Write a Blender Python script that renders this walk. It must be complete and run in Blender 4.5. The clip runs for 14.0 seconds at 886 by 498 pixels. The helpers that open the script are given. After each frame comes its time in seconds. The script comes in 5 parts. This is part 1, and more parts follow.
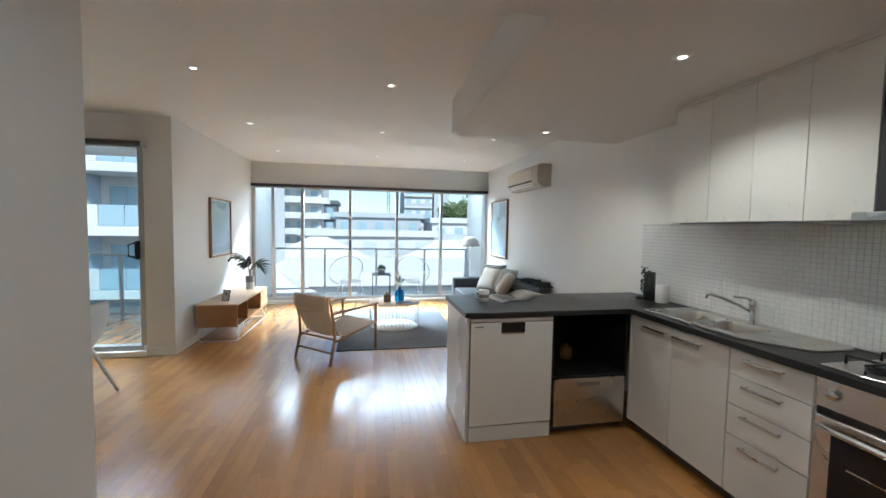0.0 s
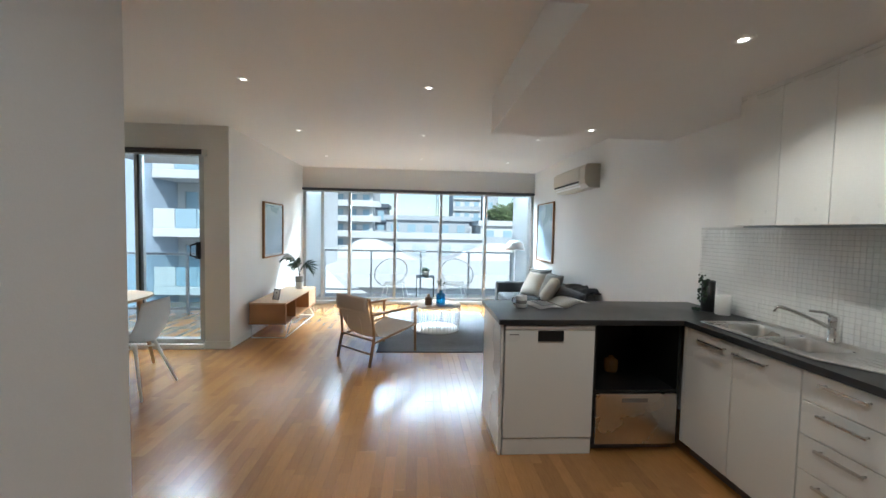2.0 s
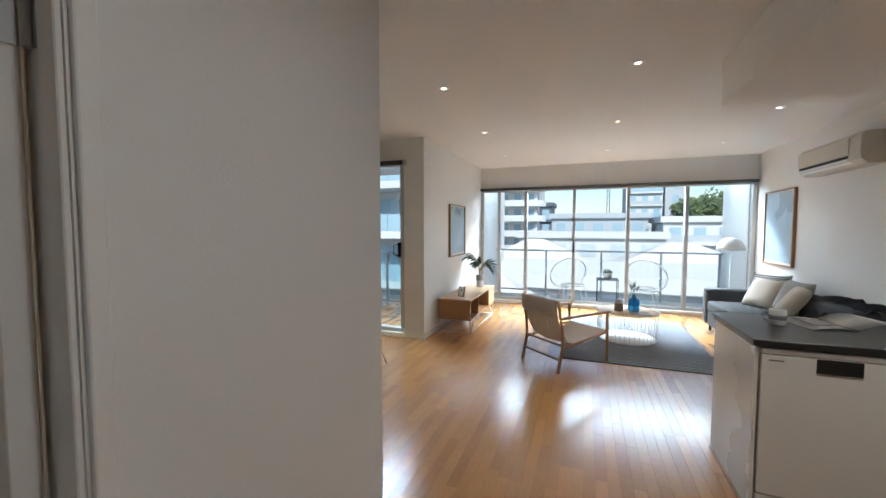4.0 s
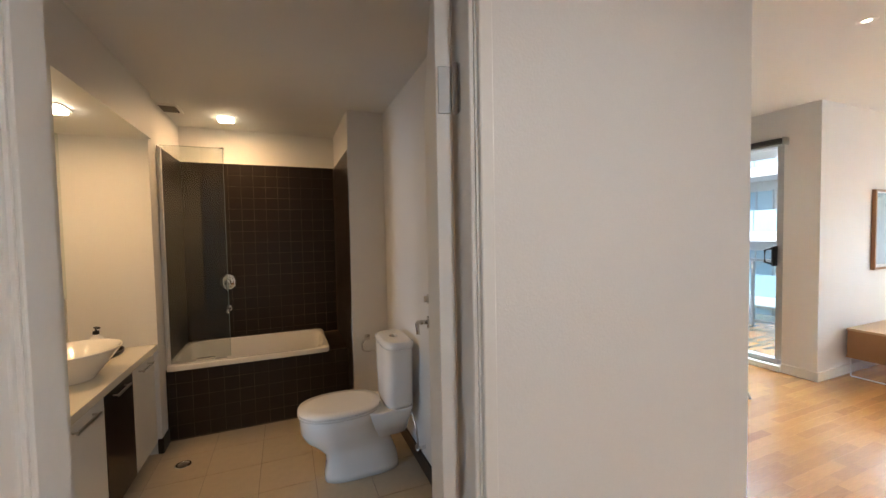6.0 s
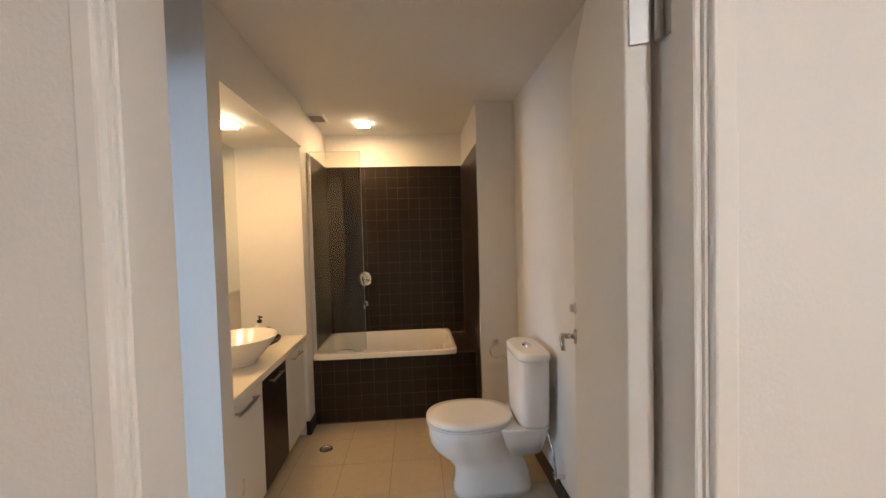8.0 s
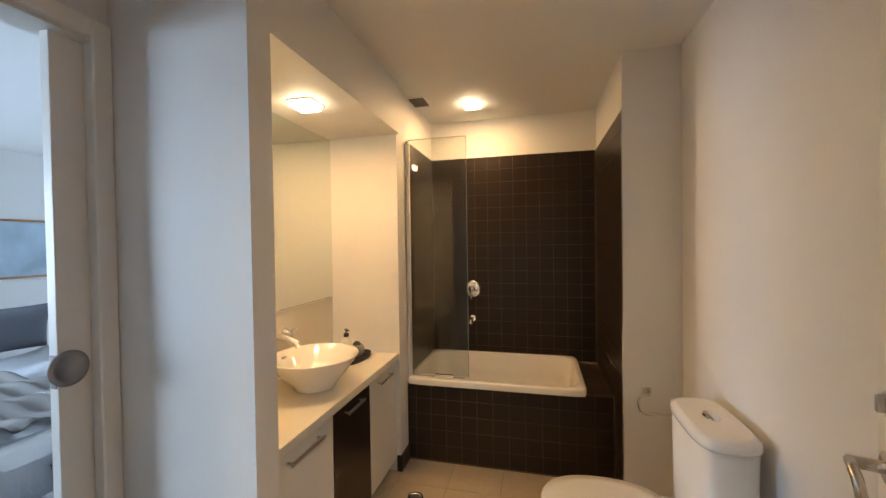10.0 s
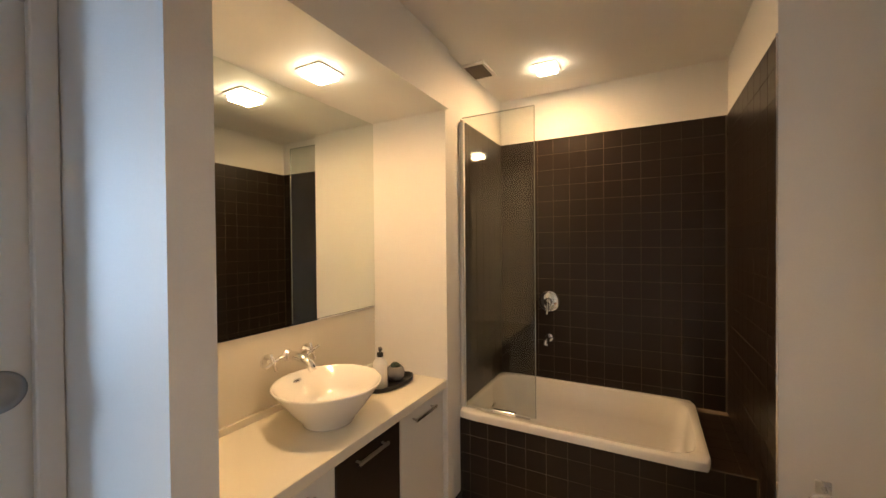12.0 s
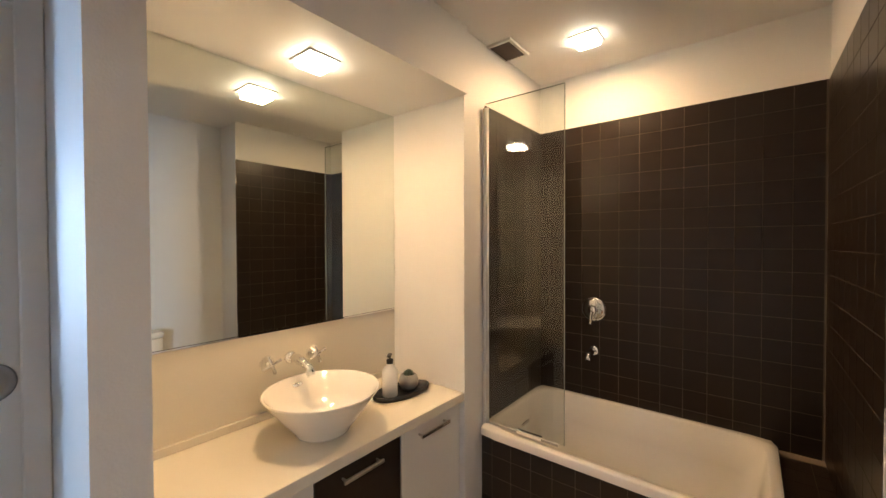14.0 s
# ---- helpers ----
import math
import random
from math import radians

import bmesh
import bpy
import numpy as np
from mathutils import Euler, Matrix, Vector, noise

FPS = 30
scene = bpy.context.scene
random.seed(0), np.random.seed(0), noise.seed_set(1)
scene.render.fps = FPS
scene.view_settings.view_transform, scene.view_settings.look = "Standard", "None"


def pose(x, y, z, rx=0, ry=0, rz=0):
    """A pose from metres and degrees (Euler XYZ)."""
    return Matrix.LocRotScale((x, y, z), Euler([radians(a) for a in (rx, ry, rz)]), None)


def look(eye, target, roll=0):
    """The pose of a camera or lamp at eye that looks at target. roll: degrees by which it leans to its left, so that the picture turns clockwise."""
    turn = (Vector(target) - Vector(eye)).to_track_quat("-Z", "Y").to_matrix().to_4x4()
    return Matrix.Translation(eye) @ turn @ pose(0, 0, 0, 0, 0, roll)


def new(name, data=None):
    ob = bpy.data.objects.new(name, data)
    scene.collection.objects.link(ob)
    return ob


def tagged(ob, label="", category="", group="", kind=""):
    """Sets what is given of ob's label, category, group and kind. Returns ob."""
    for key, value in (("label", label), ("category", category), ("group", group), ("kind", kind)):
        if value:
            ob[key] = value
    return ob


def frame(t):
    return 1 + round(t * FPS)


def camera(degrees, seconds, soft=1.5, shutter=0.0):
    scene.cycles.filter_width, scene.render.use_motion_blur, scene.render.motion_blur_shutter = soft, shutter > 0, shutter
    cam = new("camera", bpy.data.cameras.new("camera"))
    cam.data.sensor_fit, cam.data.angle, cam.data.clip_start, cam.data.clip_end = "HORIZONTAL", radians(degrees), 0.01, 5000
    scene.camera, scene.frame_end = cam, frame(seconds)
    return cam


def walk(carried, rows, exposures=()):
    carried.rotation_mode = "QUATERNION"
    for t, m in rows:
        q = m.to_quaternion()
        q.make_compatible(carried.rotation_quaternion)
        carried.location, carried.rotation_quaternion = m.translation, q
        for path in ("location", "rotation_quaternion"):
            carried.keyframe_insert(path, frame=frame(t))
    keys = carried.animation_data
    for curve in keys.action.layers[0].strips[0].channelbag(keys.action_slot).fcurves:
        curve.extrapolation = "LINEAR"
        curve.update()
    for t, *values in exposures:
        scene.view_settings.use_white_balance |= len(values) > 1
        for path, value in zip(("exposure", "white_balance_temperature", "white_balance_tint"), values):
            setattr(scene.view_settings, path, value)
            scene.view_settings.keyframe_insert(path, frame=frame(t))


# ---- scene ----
cam = camera(98.3, 14.0)
PATH = [
    (0, (0.362, 0.914, 1.455), (0.74, 2.875, 1.346), 1.0),
    (0.5, (0.393, 0.937, 1.444), (0.709, 2.91, 1.349), 1.2),
    (1, (0.435, 0.956, 1.453), (0.687, 2.937, 1.356), 1.2),
    (1.5, (0.456, 0.962, 1.453), (0.655, 2.95, 1.358), 1.2),
    (2, (0.467, 0.96, 1.457), (0.594, 2.954, 1.358), 1.2),
    (2.2, (0.469, 0.954, 1.456), (0.561, 2.949, 1.356), 1.1),
    (4.3, (0.187, 1.066, 1.442), (-0.764, 2.822, 1.332), -0.3),
    (4.5, (0.186, 1.065, 1.442), (-0.949, 2.708, 1.337), -0.5),
    (5, (0.19, 1.054, 1.444), (-1.311, 2.371, 1.349), -0.9),
    (5.5, (0.194, 1.047, 1.444), (-1.522, 2.071, 1.358), -1.1),
    (6, (0.198, 1.037, 1.445), (-1.65, 1.797, 1.367), -1.1),
    (6.5, (0.196, 1.014, 1.441), (-1.724, 1.568, 1.368), -1.2),
    (7, (0.158, 1.003, 1.442), (-1.803, 1.39, 1.368), -1.1),
    (7.2, (0.137, 1.002, 1.45), (-1.833, 1.338, 1.369), -1.3),
    (9.3, (-0.446, 1.099, 1.408), (-2.432, 0.865, 1.369), -0.8),
    (9.5, (-0.502, 1.093, 1.429), (-2.478, 0.784, 1.381), -0.8),
    (10, (-0.639, 1.065, 1.429), (-2.581, 0.588, 1.396), -0.8),
    (10.5, (-0.8, 1.068, 1.431), (-2.703, 0.454, 1.404), -0.8),
    (11, (-0.956, 1.079, 1.422), (-2.811, 0.331, 1.41), -0.6),
    (11.5, (-1.091, 1.105, 1.434), (-2.897, 0.246, 1.409), -0.6),
    (12, (-1.175, 1.122, 1.426), (-2.938, 0.178, 1.405), -0.5),
    (12.5, (-1.251, 1.11, 1.428), (-2.977, 0.1, 1.403), -0.5),
    (13, (-1.332, 1.13, 1.421), (-3.019, 0.055, 1.393), -0.5),
    (13.5, (-1.402, 1.192, 1.434), (-3.027, 0.026, 1.405), -0.4),
    (14, (-1.459, 1.247, 1.433), (-3.018, -0.006, 1.402), -0.2),
]
walk(cam, [(t, look(eye, target, roll)) for t, eye, target, roll in PATH],
     [(0, 0.4, 5800, 2), (2.2, 0.4, 5800, 2), (4.5, 0.35, 6150, 7), (5.5, 1.05, 6300, 9), (7.2, 1.7, 6300, 10), (9.3, 1.9, 6900, 10), (11.0, 1.8, 6900, 10), (14, 2.0, 6000, 10)])


# ---- light ----
SUN_EL, SUN_ROT = 43.8, 153.4
world = bpy.data.worlds.new("world")
scene.world = world
world.use_nodes = True
wn = world.node_tree
sky = wn.nodes.new("ShaderNodeTexSky")
sky.sky_type, sky.sun_disc = "NISHITA", False
sky.sun_elevation, sky.sun_rotation = radians(SUN_EL), radians(SUN_ROT)
wn.links.new(sky.outputs[0], wn.nodes["Background"].inputs[0])
wn.nodes["Background"].inputs[1].default_value = 0.15


def lamp(name, kind, m, energy, colour, **keys):
    data = bpy.data.lights.new(name, kind)
    data.energy, data.color = energy, colour
    for k, v in keys.items():
        if k == "size":
            data.size = v
        elif k == "size_y":
            data.shape, data.size_y = "RECTANGLE", v
        elif k == "angle":
            data.angle = v
        elif k == "radius":
            data.shadow_soft_size = v
        elif k == "spot":
            data.spot_size, data.spot_blend = v, 0.6
    ob = new(name, data)
    ob.matrix_world = m
    return ob


LAMP_Z = 2.285
lamp("sun", "SUN", look((0, 0, 30), (-14, 28, 0)), 4.8, (1.0, 0.96, 0.9), angle=radians(0.6))
# daylight in the openings: strips above each window's head and under the balcony's soffit, and the bedroom's window
lamp("window_light", "AREA", look((0.6, 8.74, 2.52), (0.6, 4.0, 0.6)), 1750, (0.78, 0.90, 1.0), size=2.6, size_y=0.35).data.spread = radians(125)
lamp("balcony_light", "AREA", look((0.5, 9.55, 2.46), (0.5, 4.0, 0.2)), 45, (0.78, 0.90, 1.0), size=4.0, size_y=0.24).data.spread = radians(140)
lamp("balcony_door_light", "AREA", look((-2.9, 5.92, 2.64), (-2.2, 3.0, 0.4)), 380, (0.74, 0.88, 1.0), size=1.7, size_y=0.34)
lamp("bedroom_light", "AREA", look((0.9, -4.47, 1.5), (-4.6, -2.4, 0.9)), 60, (0.50, 0.71, 1.0), size=1.7, size_y=1.3).data.spread = radians(105)
# unseen fill lamp, added to brighten the hall walls
lamp("hall_fill_light", "AREA", pose(0.80, 1.50, LAMP_Z), 6.5, (1.0, 0.96, 0.92), size=0.1)

lamp("vanity_light", "AREA", pose(-2.27, 0.0, 2.07), 2.2, (1.0, 0.58, 0.25), size=0.1)
lamp("bath_light", "AREA", pose(-3.32, 0.63, 2.405 - 0.035), 2.4, (1.0, 0.58, 0.25), size=0.1)
for lx, ly, lz in ((-0.92, 4.10, 2.59), (0.525, 4.11, 2.59), (-0.97, 5.65, 2.59), (0.505, 5.68, 2.59), (1.84, 2.56, LAMP_Z), (1.86, 4.06, LAMP_Z)):
    lamp("downlight_beam", "SPOT", pose(lx, ly, lz), 12 if lz > 2.5 else 22, (1.0, 0.93, 0.84), radius=0.03, spot=radians(100 if lz > 2.5 else 138))

# ---- materials ----


def mat(name, colour, rough=0.5, metal=0.0, grain=30.0, vary=0.06, bump=0.02, stain=0.0, spec=0.5, coat=0.0, each=0.0, stretch=None, emit=0.0, trans=0.0, ior=1.45, sheen=0.0):
    """A surface of one colour with fine grain, broad variation, relief and, for pieces, a tone of their own."""
    m = bpy.data.materials.new(name)
    m.use_nodes = True
    nt = m.node_tree
    b = nt.nodes["Principled BSDF"]
    L = nt.links.new
    b.inputs["Roughness"].default_value, b.inputs["Metallic"].default_value = rough, metal
    b.inputs["Specular IOR Level"].default_value, b.inputs["Coat Weight"].default_value = spec, coat
    b.inputs["Coat Roughness"].default_value = 0.22
    b.inputs["Transmission Weight"].default_value, b.inputs["IOR"].default_value = trans, ior
    b.inputs["Sheen Weight"].default_value = sheen
    tc = nt.nodes.new("ShaderNodeTexCoord")
    mp = nt.nodes.new("ShaderNodeMapping")
    L(tc.outputs["Object"], mp.inputs[0])
    if stretch:
        mp.inputs["Scale"].default_value = stretch
    fine, broad = nt.nodes.new("ShaderNodeTexNoise"), nt.nodes.new("ShaderNodeTexNoise")
    fine.inputs["Scale"].default_value, fine.inputs["Detail"].default_value = grain, 6
    broad.inputs["Scale"].default_value, broad.inputs["Detail"].default_value = 1.7, 4
    L(mp.outputs[0], fine.inputs[0])
    L(tc.outputs["Object"], broad.inputs[0])
    add = nt.nodes.new("ShaderNodeMath")
    add.operation = "ADD"
    L(fine.outputs[0], add.inputs[0])
    L(broad.outputs[0], add.inputs[1])
    last = add
    if each:
        info = nt.nodes.new("ShaderNodeObjectInfo")
        mul = nt.nodes.new("ShaderNodeMath")
        mul.operation, mul.inputs[1].default_value = "MULTIPLY_ADD", each / max(vary, 1e-3) * 0.5
        L(info.outputs["Random"], mul.inputs[0])
        L(add.outputs[0], mul.inputs[2])
        last = mul
    rng = nt.nodes.new("ShaderNodeMapRange")
    top = 1.4 + (each / max(vary, 1e-3) * 0.5 if each else 0)
    rng.inputs["From Min"].default_value, rng.inputs["From Max"].default_value = 0.6, top
    rng.inputs["To Min"].default_value, rng.inputs["To Max"].default_value = 1 - vary - each, 1 + vary + each
    L(last.outputs[0], rng.inputs[0])
    mix = nt.nodes.new("ShaderNodeVectorMath")
    mix.operation = "SCALE"
    mix.inputs[0].default_value = colour
    L(rng.outputs[0], mix.inputs["Scale"])
    L(mix.outputs[0], b.inputs["Base Color"])
    if bump:
        bp = nt.nodes.new("ShaderNodeBump")
        bp.inputs["Strength"].default_value, bp.inputs["Distance"].default_value = bump * 5, 0.004
        L(fine.outputs[0], bp.inputs["Height"])
        L(bp.outputs[0], b.inputs["Normal"])
    rr = nt.nodes.new("ShaderNodeMapRange")
    rr.inputs["From Min"].default_value, rr.inputs["From Max"].default_value = 0.3, 0.7
    rr.inputs["To Min"].default_value, rr.inputs["To Max"].default_value = max(rough - 0.06 * min(1, rough * 4), 0.0), rough + 0.06 * min(1, rough * 4)
    L(broad.outputs[0], rr.inputs[0])
    L(rr.outputs[0], b.inputs["Roughness"])
    if emit:
        b.inputs["Emission Color"].default_value = (*colour, 1)
        b.inputs["Emission Strength"].default_value = emit
    return m


WALL = mat("wall_paint", (0.78, 0.77, 0.75), 0.55, grain=180, vary=0.02, bump=0.03)
CEIL = mat("ceiling_paint", (0.80, 0.79, 0.77), 0.7, grain=160, vary=0.015, bump=0.02)
GLOSSW = mat("white_gloss_paint", (0.80, 0.79, 0.76), 0.42, grain=60, vary=0.02, bump=0.01)
OAK = mat("floor_oak", (0.42, 0.20, 0.062), 0.21, grain=26, vary=0.14, bump=0.012, each=0.22, stretch=(5, 0.5, 1), coat=0.6)
OAK_SUB = mat("floor_joint", (0.26, 0.13, 0.055), 0.3)
LAM = mat("white_laminate", (0.78, 0.77, 0.73), 0.3, grain=90, vary=0.02, bump=0.01)
BENCH = mat("dark_laminate", (0.020, 0.019, 0.019), 0.36, grain=220, vary=0.25, bump=0.02)
KICK = mat("kickboard", (0.12, 0.10, 0.09), 0.4)
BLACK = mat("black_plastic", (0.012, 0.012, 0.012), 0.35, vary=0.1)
STEEL = mat("brushed_steel", (0.62, 0.60, 0.57), 0.28, 1.0, grain=60, vary=0.05, stretch=(1, 12, 1))
PULL = mat("dull_steel", (0.30, 0.30, 0.31), 0.35, 0.8, vary=0.05)
CHROME = mat("chrome", (0.82, 0.82, 0.82), 0.06, 1.0, vary=0.01, bump=0)
DARKGLASS = mat("oven_glass", (0.015, 0.015, 0.017), 0.08, vary=0.05, bump=0)
MOSAIC = mat("white_mosaic", (0.76, 0.76, 0.74), 0.12, vary=0.02, bump=0.005, each=0.05)
GROUT = mat("pale_grout", (0.62, 0.62, 0.60), 0.8, grain=200, vary=0.08)
DGROUT = mat("dark_grout", (0.14, 0.108, 0.083), 0.8, grain=2.6, vary=0.9)
DTILE = mat("dark_tile", (0.022, 0.014, 0.010), 0.34, grain=9, vary=0.15, bump=0.003, each=0.12)
FTILE = mat("beige_floor_tile", (0.50, 0.41, 0.29), 0.38, grain=22, vary=0.06, bump=0.015, each=0.05)
FGROUT = mat("beige_grout", (0.32, 0.26, 0.19), 0.8, grain=200, vary=0.1)
CERAMIC = mat("white_ceramic", (0.82, 0.80, 0.76), 0.08, vary=0.01, bump=0, coat=0.3)
STONE = mat("cream_stone_top", (0.76, 0.72, 0.62), 0.22, grain=300, vary=0.03, bump=0.004)
BROWNLAM = mat("dark_brown_laminate", (0.022, 0.014, 0.011), 0.3, grain=50, vary=0.2)
ALU = mat("powder_aluminium", (0.48, 0.49, 0.49), 0.38, 0.35, vary=0.03)
GREYALU = mat("grey_aluminium", (0.36, 0.38, 0.40), 0.4, 0.4, vary=0.03)
DARKALU = mat("dark_blind_case", (0.05, 0.05, 0.055), 0.4)
TIMBER = mat("oak_furniture", (0.36, 0.185, 0.08), 0.42, grain=24, vary=0.2, stretch=(8, 0.7, 8), bump=0.02)
TIMBERL = mat("pale_oak", (0.52, 0.36, 0.22), 0.4, grain=24, vary=0.15, stretch=(8, 0.7, 8), bump=0.02)
WHITEM = mat("white_metal", (0.78, 0.78, 0.77), 0.35, vary=0.02)
LEATHER = mat("tan_leather", (0.62, 0.50, 0.39), 0.5, grain=90, vary=0.1, bump=0.05)
RUG = mat("grey_wool", (0.21, 0.215, 0.235), 0.95, grain=120, vary=0.35, bump=0.3)
SOFAM = mat("charcoal_fabric", (0.075, 0.075, 0.08), 0.9, grain=300, vary=0.2, bump=0.15)
LINEN = mat("cream_linen", (0.62, 0.56, 0.48), 0.9, grain=260, vary=0.08, bump=0.12)
LINEN2 = mat("grey_linen", (0.40, 0.38, 0.36), 0.9, grain=260, vary=0.1, bump=0.12)
THROW = mat("dark_throw", (0.05, 0.05, 0.055), 0.95, grain=200, vary=0.3, bump=0.2)
PAPER = mat("magazine_paper", (0.62, 0.60, 0.57), 0.5, vary=0.08)
INK = mat("ink_grey", (0.16, 0.15, 0.15), 0.6, vary=0.2)
LEAF = mat("leaf_green", (0.018, 0.04, 0.018), 0.6, grain=40, vary=0.3, bump=0.03)
SAGE = mat("sage_leaf", (0.10, 0.14, 0.10), 0.6, grain=40, vary=0.25)
CONC = mat("pale_pot", (0.60, 0.59, 0.57), 0.7, grain=80, vary=0.08, bump=0.05)
GREYPOT = mat("grey_pot", (0.30, 0.29, 0.27), 0.7, grain=80, vary=0.1, bump=0.05)
BALCTILE = mat("balcony_tile", (0.36, 0.36, 0.345), 0.6, grain=60, vary=0.08, bump=0.03)
RENDERW = mat("pale_render", (0.55, 0.56, 0.565), 0.8, grain=8, vary=0.06, bump=0.05)
RENDERG = mat("grey_render", (0.40, 0.43, 0.46), 0.8, grain=8, vary=0.08, bump=0.05)
RENDERD = mat("dark_cladding", (0.10, 0.12, 0.15), 0.5, grain=8, vary=0.1)
ROOFM = mat("white_roof", (0.52, 0.52, 0.515), 0.7, grain=6, vary=0.06, bump=0.05)
PALEGL = mat("pale_glass", (0.46, 0.52, 0.56), 0.15, vary=0.1, bump=0)
BLUEGL = mat("blue_glass", (0.30, 0.42, 0.50), 0.1, vary=0.1, bump=0)
ASPHALT = mat("asphalt", (0.06, 0.06, 0.062), 0.9, grain=40, vary=0.2, bump=0.1)
CARPET = mat("dark_carpet", (0.07, 0.07, 0.075), 0.95, grain=200, vary=0.3, bump=0.2)
BEDW = mat("white_quilt", (0.70, 0.71, 0.74), 0.9, grain=120, vary=0.04, bump=0.1)
BEDG = mat("grey_throw", (0.16, 0.17, 0.20), 0.95, grain=160, vary=0.2, bump=0.2)
PINK = mat("dusky_cushion", (0.42, 0.32, 0.30), 0.9, grain=200, vary=0.1, bump=0.1)
LAMPGLOW = mat("lamp_glow", (1.0, 0.82, 0.56), 0.4, emit=10.0, vary=0.0, bump=0)
DOWNGLOW = mat("downlight_glow", (1.0, 0.90, 0.74), 0.4, emit=8.0, vary=0.0, bump=0)


def glass(name, colour, share):
    """Clear thin glazing: mostly straight through, with a plain share of mirror reflection."""
    m = bpy.data.materials.new(name)
    m.use_nodes = True
    nt = m.node_tree
    nt.nodes.remove(nt.nodes["Principled BSDF"])
    out = nt.nodes["Material Output"]
    tr, gl, mx = (nt.nodes.new(k) for k in ("ShaderNodeBsdfTransparent", "ShaderNodeBsdfGlossy", "ShaderNodeMixShader"))
    tr.inputs[0].default_value = (*colour, 1)
    gl.inputs["Roughness"].default_value = 0.0
    mx.inputs[0].default_value = share
    nt.links.new(tr.outputs[0], mx.inputs[1])
    nt.links.new(gl.outputs[0], mx.inputs[2])
    nt.links.new(mx.outputs[0], out.inputs[0])
    return m


PANE = glass("window_glass", (0.96, 0.98, 0.985), 0.03)
SCREEN = glass("shower_glass", (0.90, 0.92, 0.90), 0.05)
BLUEV = glass("blue_vase_glass", (0.35, 0.66, 0.84), 0.08)
BALGL = glass("balustrade_glass", (0.82, 0.91, 0.93), 0.06)
EDGE = mat("polished_glass_edge", (0.34, 0.38, 0.35), 0.15, vary=0.02, bump=0)
MIRROR = mat("mirror", (0.77, 0.81, 0.77), 0.01, 1.0, vary=0.0, bump=0)
SMOKE = mat("picture_art", (0.40, 0.52, 0.62), 0.3, grain=3, vary=0.3, bump=0)

# ---- building kit ----


def box(x0, y0, z0, x1, y1, z1, bev=0.0, seg=1):
    bm = bmesh.new()
    bmesh.ops.create_cube(bm, size=1)
    for v in bm.verts:
        v.co = Vector(((x0 + x1) / 2 + v.co.x * (x1 - x0), (y0 + y1) / 2 + v.co.y * (y1 - y0), (z0 + z1) / 2 + v.co.z * (z1 - z0)))
    if bev:
        bmesh.ops.bevel(bm, geom=bm.edges[:], offset=bev, segments=seg, affect="EDGES", profile=0.5)
    return bm


def join(*bms):
    a = bms[0]
    for b in bms[1:]:
        me = bpy.data.meshes.new("tmp")
        b.to_mesh(me)
        a.from_mesh(me)
        bpy.data.meshes.remove(me)
        b.free()
    return a


def moved(bm, m):
    bmesh.ops.transform(bm, matrix=m, verts=bm.verts)
    return bm


def lathe(profile, n=32, sx=1.0, sy=1.0):
    """A turned solid from (radius, height) pairs."""
    bm = bmesh.new()
    rings = []
    for r, z in profile:
        if r <= 1e-6:
            rings.append([bm.verts.new((0, 0, z))])
        else:
            rings.append([bm.verts.new((r * sx * math.cos(2 * math.pi * i / n), r * sy * math.sin(2 * math.pi * i / n), z)) for i in range(n)])
    for a, b in zip(rings, rings[1:]):
        for i in range(n):
            j = (i + 1) % n
            q = [a[i % len(a)], a[j % len(a)], b[j % len(b)], b[i % len(b)]]
            q = list(dict.fromkeys(q))
            if len(q) > 2:
                bm.faces.new(q)
    for f in bm.faces:
        f.smooth = True
    bmesh.ops.recalc_face_normals(bm, faces=bm.faces[:])
    return bm


def tube(points, r, n=8, r1=None, closed=False):
    """A round bar along points, tapering from r to r1."""
    pts = [Vector(p) for p in points]
    bm = bmesh.new()
    rings = []
    up = Vector((0, 0, 1))
    m = len(pts)
    for i, p in enumerate(pts):
        if closed:
            d = pts[(i + 1) % m] - pts[i - 1]
        else:
            d = pts[min(i + 1, m - 1)] - pts[max(i - 1, 0)]
        d.normalize()
        u = d.cross(up if abs(d.z) < 0.95 else Vector((1, 0, 0))).normalized()
        w = d.cross(u)
        rr = r if r1 is None else r + (r1 - r) * i / (m - 1)
        rings.append([bm.verts.new(p + (u * math.cos(2 * math.pi * k / n) + w * math.sin(2 * math.pi * k / n)) * rr) for k in range(n)])
    pairs = list(zip(rings, rings[1:])) + ([(rings[-1], rings[0])] if closed else [])
    for a, b in pairs:
        for k in range(n):
            f = bm.faces.new((a[k], a[(k + 1) % n], b[(k + 1) % n], b[k]))
            f.smooth = True
    if not closed:
        bm.faces.new(rings[0])
        bm.faces.new(rings[-1][::-1])
    bmesh.ops.recalc_face_normals(bm, faces=bm.faces[:])
    return bm


def prism(outline, z0, z1, bev=0.0):
    """An upright solid on an outline of (x, y)."""
    bm = bmesh.new()
    a = [bm.verts.new((x, y, z0)) for x, y in outline]
    b = [bm.verts.new((x, y, z1)) for x, y in outline]
    n = len(a)
    bm.faces.new(a[::-1])
    bm.faces.new(b)
    for i in range(n):
        bm.faces.new((a[i], a[(i + 1) % n], b[(i + 1) % n], b[i]))
    bmesh.ops.recalc_face_normals(bm, faces=bm.faces[:])
    if bev:
        bmesh.ops.bevel(bm, geom=bm.edges[:], offset=bev, segments=2, affect="EDGES", profile=0.5)
    return bm


